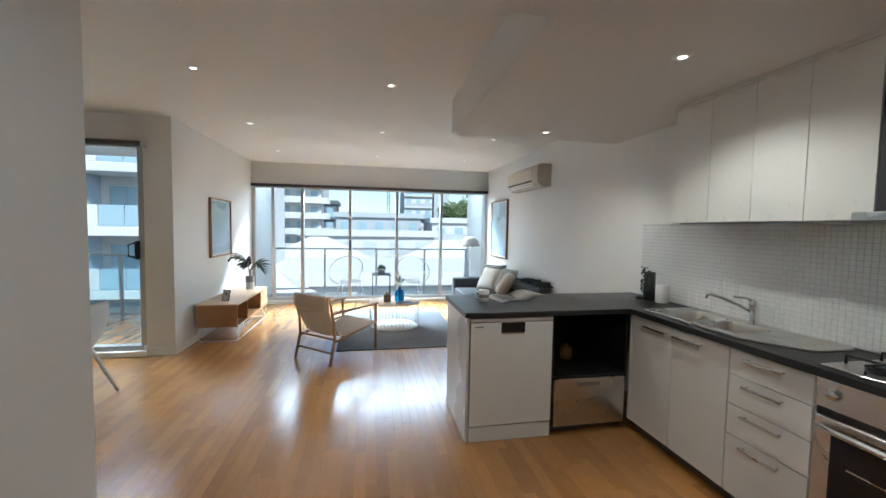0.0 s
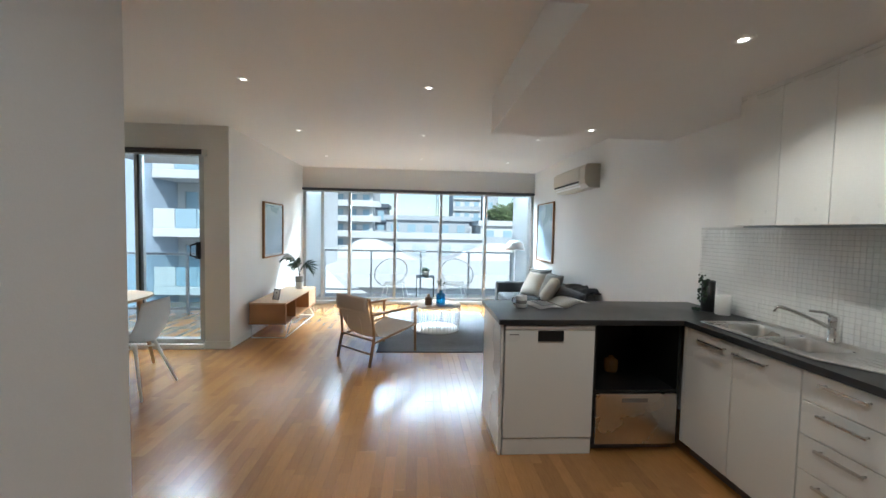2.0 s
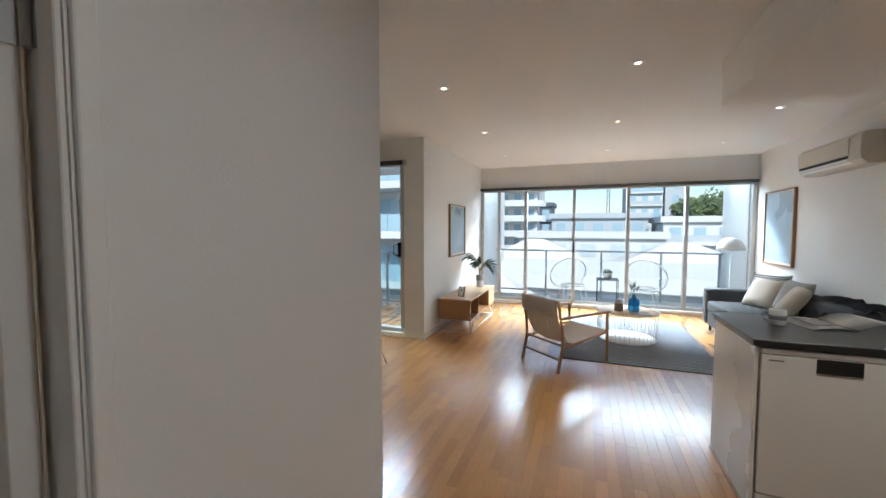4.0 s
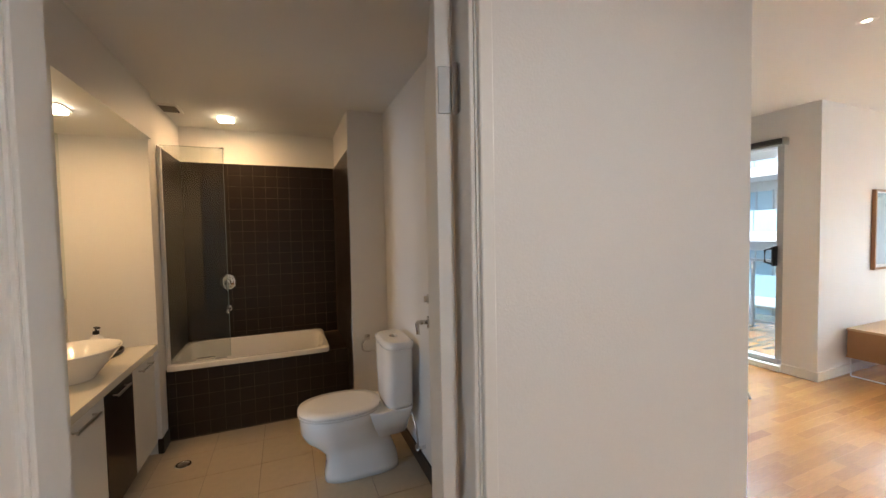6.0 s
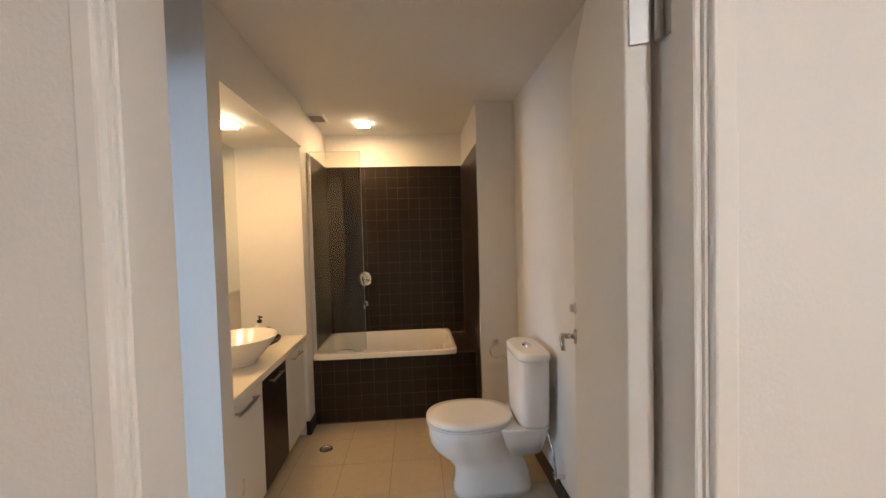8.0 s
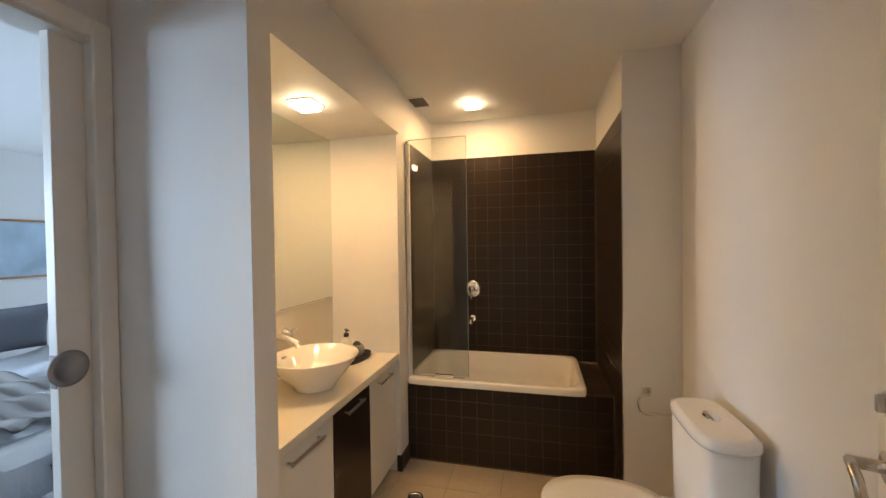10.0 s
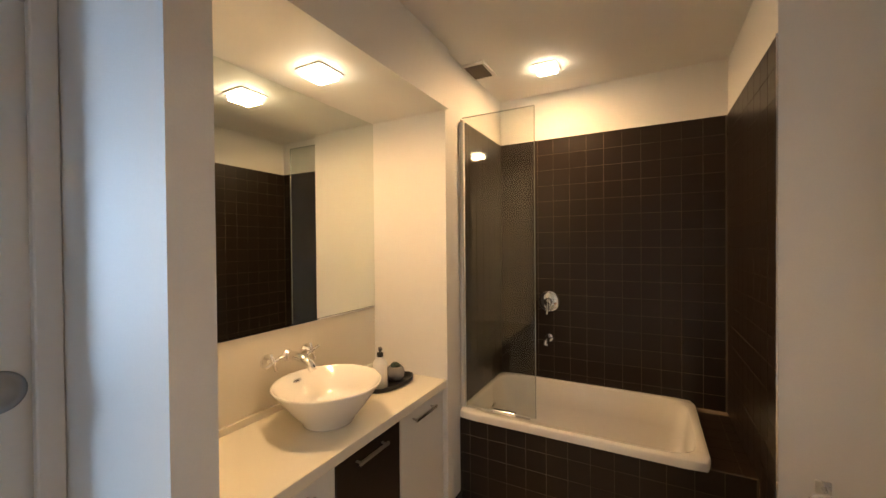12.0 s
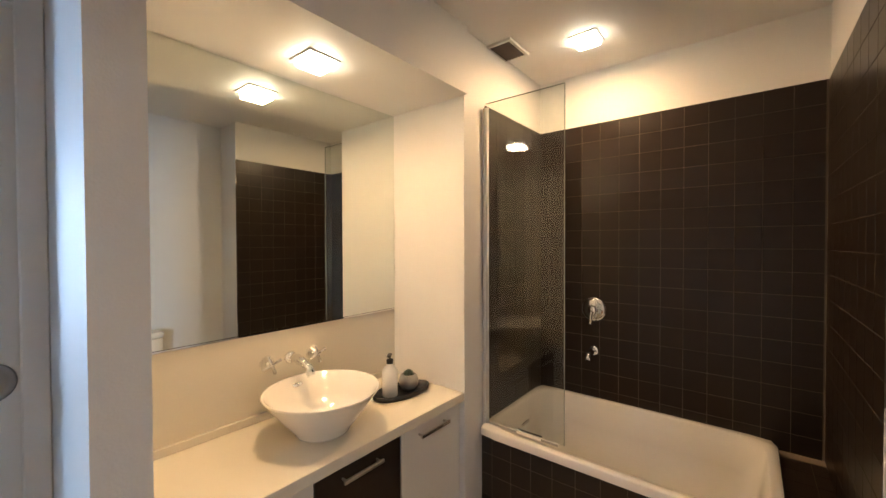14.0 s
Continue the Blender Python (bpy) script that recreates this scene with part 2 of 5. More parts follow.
def grid(nx, ny, fn):
    """A sheet of (nx by ny) cells placed by fn(u, v)."""
    bm = bmesh.new()
    vs = [[bm.verts.new(fn(i / nx, j / ny)) for j in range(ny + 1)] for i in range(nx + 1)]
    for i in range(nx):
        for j in range(ny):
            f = bm.faces.new((vs[i][j], vs[i + 1][j], vs[i + 1][j + 1], vs[i][j + 1]))
            f.smooth = True
    return bm


def thick(bm, t):
    bmesh.ops.solidify(bm, geom=bm.faces[:], thickness=t)
    return bm


def mesh_of(name, bm, material):
    me = bpy.data.meshes.new(name)
    bm.to_mesh(me)
    bm.free()
    if material:
        me.materials.append(material)
    return me


def part(name, bm, material, parent, label=""):
    ob = new(name, mesh_of(name, bm, material))
    ob.parent = parent
    return tagged(ob, label)


def thing(name, label, category, at=(0, 0, 0), rz=0.0, group="", kind=""):
    ob = new(name)
    ob.empty_display_size = 0.1
    ob.matrix_world = pose(*at, 0, 0, rz)
    return tagged(ob, label, category, group, kind)


def setting(name, bm, material, label, category):
    return tagged(new(name, mesh_of(name, bm, material)), label, category, kind="structure")


def solid(name, bm, material, label, category, at=(0, 0, 0), rz=0.0, group=""):
    ob = new(name, mesh_of(name, bm, material))
    ob.matrix_world = pose(*at, 0, 0, rz)
    return tagged(ob, label, category, group)


# ---- plan ----
LX, RX = -1.74, 2.72            # living room's side walls
WY = 8.42                       # window wall
DY = 5.58                       # wall of the balcony door beside the dining corner
HX, HY = -0.486, 2.274          # hall wall's face and its free end
HIGH, LOW, BATHC = 2.60, 2.30, 2.405
BN, BS, BW = 1.78, -0.28, -3.70  # bathroom's inner walls

# ---- structure ----
floor = setting("floor", join(box(-4.6, 2.0, -0.2, RX, WY, -0.006), box(HX - 0.05, -0.9, -0.2, RX, 2.0, -0.006)), OAK_SUB, "golden oak strip floor with a satin sheen", "floor")
bathroom_floor = setting("bathroom_floor", box(BW - 0.1, BS - 0.05, -0.2, HX - 0.051, BN + 0.05, -0.006), FGROUT, "beige ceramic tiled bathroom floor", "floor")
setting("bedroom_floor", join(box(-4.6, -4.6, -0.2, HX - 0.1, BS - 0.055, -0.01), box(HX - 0.1, -4.6, -0.2, RX, -0.95, -0.01)), CARPET, "dark grey carpet of the bedroom", "floor")

setting("wall_hall", join(box(HX - 0.1, 1.425, 0, HX, HY, HIGH + 0.1), box(HX - 0.1, -1.0, 0, HX, 0.672, HIGH + 0.1), box(HX - 0.1, 0.672, 2.08, HX, 1.425, HIGH + 0.1)), WALL, "white painted hall wall with a door opening", "wall")
setting("wall_dining", box(-4.6, BN, 0, HX - 0.1, HY, HIGH + 0.1), WALL, "white painted wall behind the dining corner", "wall")
setting("wall_dining_side", box(-4.7, HY, 0, -4.6, DY + 0.15, HIGH + 0.1), WALL, "white painted side wall of the dining corner", "wall")
setting("wall_living_left", box(LX - 0.15, DY, 0, LX, WY + 0.15, HIGH + 0.1), WALL, "white painted living room wall", "wall")
setting("wall_right", box(RX, -4.6, 0, RX + 0.15, WY + 0.15, HIGH + 0.1), WALL, "white painted party wall", "wall")
setting("wall_behind", box(HX, -1.0, 0, RX, -0.9, HIGH + 0.1), WALL, "white painted wall behind the hall", "wall")
setting("wall_window", box(LX, WY, 2.20, RX, WY + 0.15, HIGH + 0.1), WALL, "white bulkhead over the sliding doors", "wall")
setting("wall_balcony_door", join(box(-4.6, DY, 2.30, LX - 0.15, DY + 0.15, HIGH + 0.1), box(-4.6, DY, 0, -3.9, DY + 0.15, 2.30), box(-2.02, DY, 0, LX - 0.15, DY + 0.15, 2.30)), WALL, "white painted wall round the balcony door", "wall")
# bathroom
setting("wall_bathroom_west", box(BW - 0.1, -0.4, 0, BW, BN, BATHC + 0.1), WALL, "white painted wall above the bath tiles", "wall")
setting("wall_bath_pier", box(BW, 1.50, 0, -2.81, BN - 0.002, BATHC + 0.05), WALL, "white painted pier at the end of the bath", "wall")
setting("wall_vanity_end", box(BW, -0.24, 0, -2.885, 0.225, BATHC + 0.05), WALL, "white painted pier between vanity and bath", "wall")
setting("wall_vanity_back", box(BW, -0.34, 0, -1.70, -0.24, BATHC + 0.05), WALL, "white wall behind the vanity", "wall")
setting("wall_nib", box(-1.705, -0.30, 0, -1.603, 0.246, BATHC + 0.05), WALL, "white painted nib wall beside the vanity", "wall")
setting("bulkhead_vanity", box(-2.885, -0.24, 2.105, -1.705, 0.246, BATHC + 0.05), WALL, "white plaster bulkhead over the vanity", "bulkhead")
setting("wall_bathroom_south", join(box(-1.60, -0.40, 2.085, HX - 0.1, BS, BATHC + 0.1), box(-0.74, -0.40, 0, HX - 0.1, BS, 2.085)), WALL, "white painted wall with a sliding door to the bedroom", "wall")
# bedroom shell
setting("wall_bedroom_west", box(-4.7, -4.6, 0, -4.6, -0.34, 2.6), WALL, "white painted bedroom wall", "wall")
setting("wall_bedroom_south", join(box(-4.6, -4.6, 0, -2.95, -4.5, 2.6), box(-2.95, -4.6, 2.2, -1.2, -4.5, 2.6), box(-2.95, -4.6, 0, -1.2, -4.5, 0.8), box(-1.2, -4.6, 0, 0.0, -4.5, 2.6), box(0.0, -4.6, 2.2, 1.8, -4.5, 2.6), box(0.0, -4.6, 0, 1.8, -4.5, 0.8), box(1.8, -4.6, 0, RX, -4.5, 2.6)), WALL, "white painted bedroom wall with a window", "wall")
setting("wall_bedroom_north", box(-4.6, -0.40, 0, -1.605, -0.345, 2.6), WALL, "white painted bedroom wall", "wall")
# the last box is an unseen overhang, added to keep sun out of the bedroom
setting("ceiling_bedroom_overhang", join(box(-4.7, -4.6, 2.5, HX - 0.1, -0.345, 2.6), box(HX - 0.1, -4.6, 2.5, RX, -1.0, 2.6), box(-4.7, -7.4, 2.6, RX, -4.6, 2.75)), CEIL, "white bedroom ceiling with an added sun-blocking overhang outside", "ceiling")

setting("ceiling_living", box(-4.7, HY, HIGH, RX + 0.1, WY + 0.15, HIGH + 0.15), CEIL, "white plaster ceiling", "ceiling")
setting("ceiling_kitchen", join(box(1.08, 2.38, LOW, RX, 4.31, HIGH - 0.002), box(HX, -0.9, LOW, RX, 2.38, HIGH - 0.002)), CEIL, "lowered white plaster ceiling over kitchen and hall", "ceiling")
setting("ceiling_bathroom", box(BW - 0.1, -0.34, BATHC, HX - 0.1, BN, BATHC + 0.15), CEIL, "white bathroom ceiling", "ceiling")

# ---- openings and trim ----


def sliding_window(name, label, xs, y, z0, z1, depth=0.10):
    """A row of aluminium-framed panes between the uprights xs, facing along y."""
    w = thing(name, label, "window", kind="structure")
    part("window_frame", join(box(xs[0], y, z1 - 0.05, xs[-1], y + depth, z1), box(xs[0], y, z0, xs[-1], y + depth, z0 + 0.05)), ALU, w)
    for i, x in enumerate(xs):
        part("mullion", box(x - 0.028, y + 0.002, z0 + 0.05, x + 0.028, y + depth - 0.002, z1 - 0.05, 0.003), ALU, w)
    for i, (a, b) in enumerate(zip(xs, xs[1:])):
        yy = y + (0.03 if i % 2 else 0.065)
        p = part("pane", box(a + 0.028, yy, z0 + 0.05, b - 0.028, yy + 0.006, z1 - 0.05), PANE, w)
        p.visible_shadow = False
    return w


win = sliding_window("window_1", "grey aluminium sliding doors to the front balcony", [LX + 0.03, LX + 0.36, -0.87, 0.0, 0.89, 1.77, RX - 0.03], WY + 0.02, 0.06, 2.19)
part("pull_handle", join(tube([(0.0, WY - 0.03, 1.02), (0.0, WY - 0.055, 1.04), (0.0, WY - 0.055, 1.16), (0.0, WY - 0.03, 1.18)], 0.010), box(-0.015, WY - 0.03, 1.0, 0.015, WY + 0.02, 1.2, 0.004)), BLACK, win, "black pull handle")
part("window_sill", box(LX, WY - 0.05, 0, RX, WY + 0.15, 0.06, 0.004), GLOSSW, win)
win2 = sliding_window("window_2", "grey aluminium sliding door to the side balcony", [-3.88, -2.78, -2.06], DY + 0.02, 0.06, 2.30)
part("pull_handle", join(tube([(-2.09, DY - 0.03, 1.08), (-2.15, DY - 0.05, 1.10), (-2.15, DY - 0.05, 1.22), (-2.09, DY - 0.03, 1.24)], 0.011), box(-2.105, DY - 0.03, 1.06, -2.075, DY + 0.03, 1.26, 0.004)), BLACK, win2, "black pull handle")
part("window_sill", box(-3.9, DY - 0.03, 0, -2.02, DY + 0.15, 0.06, 0.004), GLOSSW, win2)
part("dark_seal", box(-2.76, DY + 0.005, 0.11, -2.735, DY + 0.05, 2.25), BLACK, win2)
bl = thing("roller_blind", "dark roller blind rolled up over the sliding doors", "blind", (0, WY - 0.06, 2.155))
part("roller", join(box(LX + 0.01, -0.04, 0, RX - 0.02, 0.05, 0.05, 0.012)), DARKALU, bl)
part("bottom_rail", box(LX + 0.03, -0.01, -0.014, RX - 0.04, 0.01, -0.001, 0.002), ALU, bl)
bl2 = thing("roller_blind", "dark roller blind rolled up over the side balcony door", "blind", (-3, DY - 0.06, 2.255))
part("roller", box(-0.95, -0.04, 0, 1.01, 0.05, 0.055, 0.014), DARKALU, bl2)
part("bottom_rail", box(-0.95, -0.01, -0.014, 1.0, 0.01, -0.001, 0.002), ALU, bl2)
part("bracket", box(1.011, -0.045, -0.01, 1.02, 0.058, 0.06, 0.003), ALU, bl2)

setting("baseboard", join(box(LX, DY, 0, LX + 0.014, WY - 0.05, 0.09, 0.003), box(-2.02, DY - 0.014, 0, LX + 0.014, DY, 0.09, 0.003), box(RX - 0.014, 4.0, 0, RX, WY - 0.05, 0.09, 0.003), box(-4.6, HY, 0, HX, HY + 0.014, 0.09, 0.003), box(HX, 1.4285, 0, HX + 0.013, HY + 0.014, 0.09, 0.003), box(HX, -0.9, 0, HX + 0.013, 0.6755, 0.09, 0.003)), GLOSSW, "white painted skirting board", "skirting")

# bathroom door: frame, architraves and a leaf swung in towards the toilet wall
door = thing("door_1", "white flush bathroom door standing open", "door", kind="structure")
part("door_frame", join(box(HX - 0.101, 1.392, 0, HX + 0.002, 1.425, 2.045), box(HX - 0.101, 0.672, 0, HX + 0.002, 0.706, 2.045), box(HX - 0.101, 0.672, 2.045, HX + 0.002, 1.425, 2.08), box(HX - 0.045, 1.382, 0, HX - 0.002, 1.392, 2.045, 0.002), box(HX - 0.045, 0.706, 0, HX - 0.002, 0.713, 2.045, 0.002)), GLOSSW, door)
for y0, y1 in ((1.396, 1.428), (0.676, 0.702)):
    part("architrave", box(HX, y0, 0, HX + 0.014, y1, 2.105, 0.004, 2), GLOSSW, door)
part("architrave", box(HX, 0.7025, 2.055, HX + 0.014, 1.3955, 2.105, 0.004), GLOSSW, door)
LEN, ANG = 0.94, 180 - 18.5
lm = pose(HX - 0.079, 1.379, 0, 0, 0, ANG)
lm2 = lm @ pose(0, 0.036, 0.01)
leaf = part("leaf", moved(box(0.006, 0.0, 0.012, LEN, 0.036, 2.035, 0.002), lm), GLOSSW, door)
# lever, rose and turn snib on the room side of the leaf, which faces the vanity
part("lever", moved(join(tube([(LEN - 0.06, 0.0, 1.04), (LEN - 0.06, 0.055, 1.04)], 0.010, 12), tube([(LEN - 0.06, 0.0, 1.04), (LEN - 0.06, 0.009, 1.04)], 0.027, 20), tube([(LEN - 0.062, 0.052, 1.042), (LEN - 0.085, 0.054, 1.042), (LEN - 0.105, 0.053, 1.03), (LEN - 0.115, 0.050, 1.0)], 0.008, 10)), lm2), STEEL, leaf, "brushed steel lever")
part("snib", moved(join(tube([(LEN - 0.06, 0.0, 1.145), (LEN - 0.06, 0.008, 1.145)], 0.022, 20), box(LEN - 0.065, 0.008, 1.13, LEN - 0.055, 0.022, 1.16, 0.003)), lm2), STEEL, leaf, "brushed steel turn snib")
for hz in (0.22, 1.755):
    part("hinge", join(box(HX - 0.09, 1.388, hz - 0.05, HX - 0.05, 1.3915, hz + 0.05, 0.001), tube([(HX - 0.070, 1.383, hz - 0.052), (HX - 0.070, 1.383, hz + 0.052)], 0.006, 10), moved(box(0.002, 0.002, hz - 0.05, 0.0058, 0.030, hz + 0.05, 0.001), lm)), ALU, door, "steel butt hinge")

# sliding door to the bedroom, mostly in its pocket
pd = thing("door_2", "white sliding pocket door, nearly open to the bedroom", "door", kind="structure")
part("leaf", box(-1.597, -0.352, 0.01, -1.462, -0.316, 2.07, 0.002), GLOSSW, pd)
part("architrave", join(box(-1.602, BS, 0, -1.545, BS + 0.013, 2.14, 0.004), box(-1.545, BS, 2.085, -0.70, BS + 0.013, 2.14, 0.004), box(-0.745, BS, 0, -0.70, BS + 0.013, 2.085, 0.004)), GLOSSW, pd)
part("jamb", join(box(-1.598, -0.315, 0, -1.55, BS, 2.085), box(-1.55, -0.40, 2.072, -0.74, -0.284, 2.0845)), GLOSSW, pd)
pull = part("flush_pull", moved(lathe([(0, 0), (0.034, 0), (0.036, 0.004), (0.050, 0.006), (0.054, 0.003), (0.054, -0.004), (0, -0.004)], 32), pose(-1.488, -0.314, 1.065, -90, 0, 0)), PULL, pd, "round brushed steel flush pull")
part("edge_pull", box(-1.4625, -0.345, 1.01, -1.4595, -0.322, 1.11, 0.001), PULL, pd, "steel edge plate")

# ---- downlights ----


def downlight(x, y, z, square=False):
    d = thing("downlight", "recessed white ceiling downlight, lit" if not square else "square frosted ceiling light, lit", "ceiling light", (x, y, z), group="ceiling downlights" if not square else "bathroom ceiling lights")
    if square:
        part("bezel", box(-0.066, -0.066, -0.006, 0.066, 0.066, -0.001, 0.003), WHITEM, d)
        part("lens", box(-0.054, -0.054, -0.030, 0.054, 0.054, -0.0065, 0.011, 3), LAMPGLOW, d)
    else:
        part("bezel", lathe([(0.021, -0.001), (0.021, -0.005), (0.045, -0.004), (0.047, -0.001)], 28), WHITEM, d)
        part("lens", lathe([(0, -0.002), (0.0205, -0.002), (0.0205, -0.0005)], 20), DOWNGLOW, d)
    return d


for x, y in ((-0.92, 4.10), (0.525, 4.11), (-0.97, 5.65), (0.505, 5.68), (-1.03, 7.25), (0.48, 7.30), (1.92, 7.30)):
    downlight(x, y, HIGH)
for x, y in ((1.84, 2.56), (1.86, 4.06)):
    downlight(x, y, LOW)
downlight(1.92, 5.69, HIGH)
# unseen fitting, added to go with the hall's fill lamp
downlight(0.80, 1.50, LOW)
downlight(-2.27, 0.0, 2.105, True)
downlight(-3.32, 0.63, BATHC, True)

# ---- kitchen ----


def bar_handle(parent, a, b, off, r=0.005):
    """A bar handle from a to b, standing off by the vector off."""
    a, b, off = Vector(a), Vector(b), Vector(off)
    d = (b - a).normalized()
    lo, hi = (Vector(f(p, q) for p, q in zip(a + off, b + off)) for f in (min, max))
    return part("handle", join(box(*(lo - Vector((r, r, r * 1.3)) + d * r), *(hi + Vector((r, r, r * 1.3)) - d * r), 0.0015), tube([a + d * 0.012, a + d * 0.012 + off], r * 0.9, 6), tube([b - d * 0.012, b - d * 0.012 + off], r * 0.9, 6)), STEEL, parent, "slim steel bar handle")


BX = 2.235
BEDGE = 2.205
bench = thing("benchtop", "dark charcoal laminate kitchen benchtop", "benchtop")
for slab in (box(0.985, 3.325, 0.865, RX - 0.001, 4.0, 0.90, 0.004, 2), box(BEDGE, 3.235, 0.865, RX - 0.001, 3.326, 0.90), box(BEDGE, 2.645, 0.865, 2.315, 3.235, 0.90), box(2.655, 2.645, 0.865, RX - 0.001, 3.235, 0.90), box(BEDGE, 0.2, 0.865, RX - 0.001, 2.645, 0.90)):
    part("slab", slab, BENCH, bench)

pen = thing("end_panel", "white laminate end panel and back of the peninsula", "cabinet panel", (0, 0, 0))
part("end_board", box(1.005, 3.36, 0.0, 1.022, 3.985, 0.864, 0.001), LAM, pen)
part("back_board", box(1.023, 3.965, 0.0, RX - 0.002, 3.985, 0.864, 0.001), LAM, pen)
part("bead", join(box(0.997, 3.37, 0, 1.0045, 3.985, 0.012)), TIMBERL, pen)

dw = thing("dishwasher", "white freestanding dishwasher under the peninsula", "dishwasher", (1.028, 3.37, 0))
part("body", box(0, 0.02, 0.02, 0.595, 0.57, 0.855), LAM, dw)
part("door", box(0.002, -0.022, 0.115, 0.593, 0.019, 0.825, 0.006, 2), LAM, dw)
part("control_strip", box(0.002, -0.022, 0.829, 0.593, 0.019, 0.856, 0.004), GLOSSW, dw)
part("plinth", box(0.002, -0.012, 0.0, 0.593, 0.019, 0.108, 0.003), LAM, dw)
part("display", box(0.215, -0.0245, 0.755, 0.385, -0.021, 0.824, 0.003), BLACK, dw, "black recessed handle and display")
part("badge", box(0.03, -0.0235, 0.795, 0.09, -0.0215, 0.801), INK, dw)
part("handle_recess", box(0.215, -0.0235, 0.745, 0.385, -0.0215, 0.7545), STEEL, dw)

niche = thing("open_cabinet", "dark open cabinet above a brushed steel drawer, under the benchtop", "cabinet", (1.63, 3.37, 0))
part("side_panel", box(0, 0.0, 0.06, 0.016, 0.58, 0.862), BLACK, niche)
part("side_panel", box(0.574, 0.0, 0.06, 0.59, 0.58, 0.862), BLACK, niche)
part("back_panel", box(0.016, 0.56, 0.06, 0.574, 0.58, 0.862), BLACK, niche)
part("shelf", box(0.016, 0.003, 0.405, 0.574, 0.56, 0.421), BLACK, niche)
dr = part("drawer_front", box(0.018, -0.016, 0.062, 0.572, 0.003, 0.402, 0.003, 2), STEEL, niche, "brushed steel drawer front")
part("pull_slot", box(0.19, -0.0185, 0.345, 0.37, -0.0155, 0.372, 0.001), PULL, dr)
part("plinth", box(0.0, 0.05, 0, 0.59, 0.065, 0.06), KICK, niche)
solid("bottle", join(lathe([(0, 0), (0.045, 0), (0.05, 0.02), (0.05, 0.09), (0.03, 0.10), (0.018, 0.105), (0.018, 0.12), (0, 0.12)], 20)), mat("amber_bottle", (0.22, 0.10, 0.025), 0.25), "small amber bottle inside the dark open cabinet", "bottle", (1.93, 3.72, 0.422))


def base_door(y0, y1, label):
    c = thing("base_cabinet", label, "cabinet", (BX, y0, 0), group="kitchen base cabinets")
    w = y1 - y0
    part("body", join(box(0.02, 0.001, 0.08, RX - BX - 0.003, 0.014, 0.862), box(0.02, w - 0.014, 0.08, RX - BX - 0.003, w - 0.001, 0.862), box(0.02, 0.014, 0.08, RX - BX - 0.003, w - 0.014, 0.095)), LAM, c)
    part("kickboard", box(0.06, 0.001, 0, 0.075, w - 0.001, 0.08), KICK, c)
    return c, w


for y0, y1 in ((2.972, 3.338), (2.583, 2.969)):
    c, w = base_door(y0, y1, "white laminate base cabinet with a bar handle under the sink")
    d = part("door", box(0, 0.002, 0.085, 0.018, w - 0.002, 0.855, 0.0015), LAM, c)
    bar_handle(d, (0, w - 0.33 if w < 0.37 else w - 0.225, 0.808), (0, w - 0.135 if w < 0.37 else w - 0.025, 0.808), (-0.028, 0, 0))
c, w = base_door(2.187, 2.58, "white laminate drawer unit with four bar handles")
zs = [0.085, 0.40, 0.563, 0.72, 0.857]
for a, b in zip(zs, zs[1:]):
    d = part("drawer_front", box(0, 0.002, a, 0.018, w - 0.002, b - 0.004, 0.0015), LAM, c)
    bar_handle(d, (0, 0.11, b - 0.04), (0, 0.30, b - 0.04), (-0.028, 0, 0))
part("filler", box(0.0, 0.3545, 0.085, 0.016, 0.376, 0.862), LAM, thing("corner_filler", "white filler strip at the kitchen corner", "cabinet panel", (BX, 2.985, 0)))

ov = thing("oven", "stainless steel built-in oven with dark glass door", "oven", (BX, 1.583, 0))
part("body", box(0.02, 0.003, 0.08, 0.50, 0.597, 0.862), LAM, ov)
part("control_panel", box(-0.004, 0.004, 0.735, 0.019, 0.596, 0.86, 0.003), STEEL, ov)
od = part("door", box(-0.006, 0.004, 0.095, 0.019, 0.596, 0.70, 0.004), STEEL, ov)
part("vent", box(0.006, 0.006, 0.702, 0.018, 0.594, 0.733), BLACK, ov)
part("glass", box(-0.0095, 0.07, 0.16, -0.0055, 0.53, 0.668, 0.002), DARKGLASS, od, "dark tinted oven glass")
for gz in (0.36, 0.52):
    part("rack_line", box(-0.0105, 0.13, gz, -0.0098, 0.47, gz + 0.005), STEEL, od)
part("handle", tube([(-0.006, 0.555, 0.665), (-0.04, 0.55, 0.668), (-0.052, 0.47, 0.668), (-0.058, 0.3, 0.668), (-0.052, 0.13, 0.668), (-0.04, 0.05, 0.668), (-0.006, 0.045, 0.665)], 0.013, 12), STEEL, od)
for ky in (0.07, 0.30, 0.53):
    part("knob", moved(lathe([(0, 0.022), (0.017, 0.022), (0.021, 0.012), (0.024, 0), (0, 0)], 24), pose(-0.004, ky, 0.80, 0, -90, 0)), STEEL, ov)
part("kickboard", box(0.05, 0.001, 0, 0.065, 0.599, 0.08), KICK, ov)
c, w = base_door(0.75, 1.58, "white laminate base cabinet beside the oven")
part("door", box(0, 0.002, 0.085, 0.018, w - 0.002, 0.855, 0.0015), LAM, c)

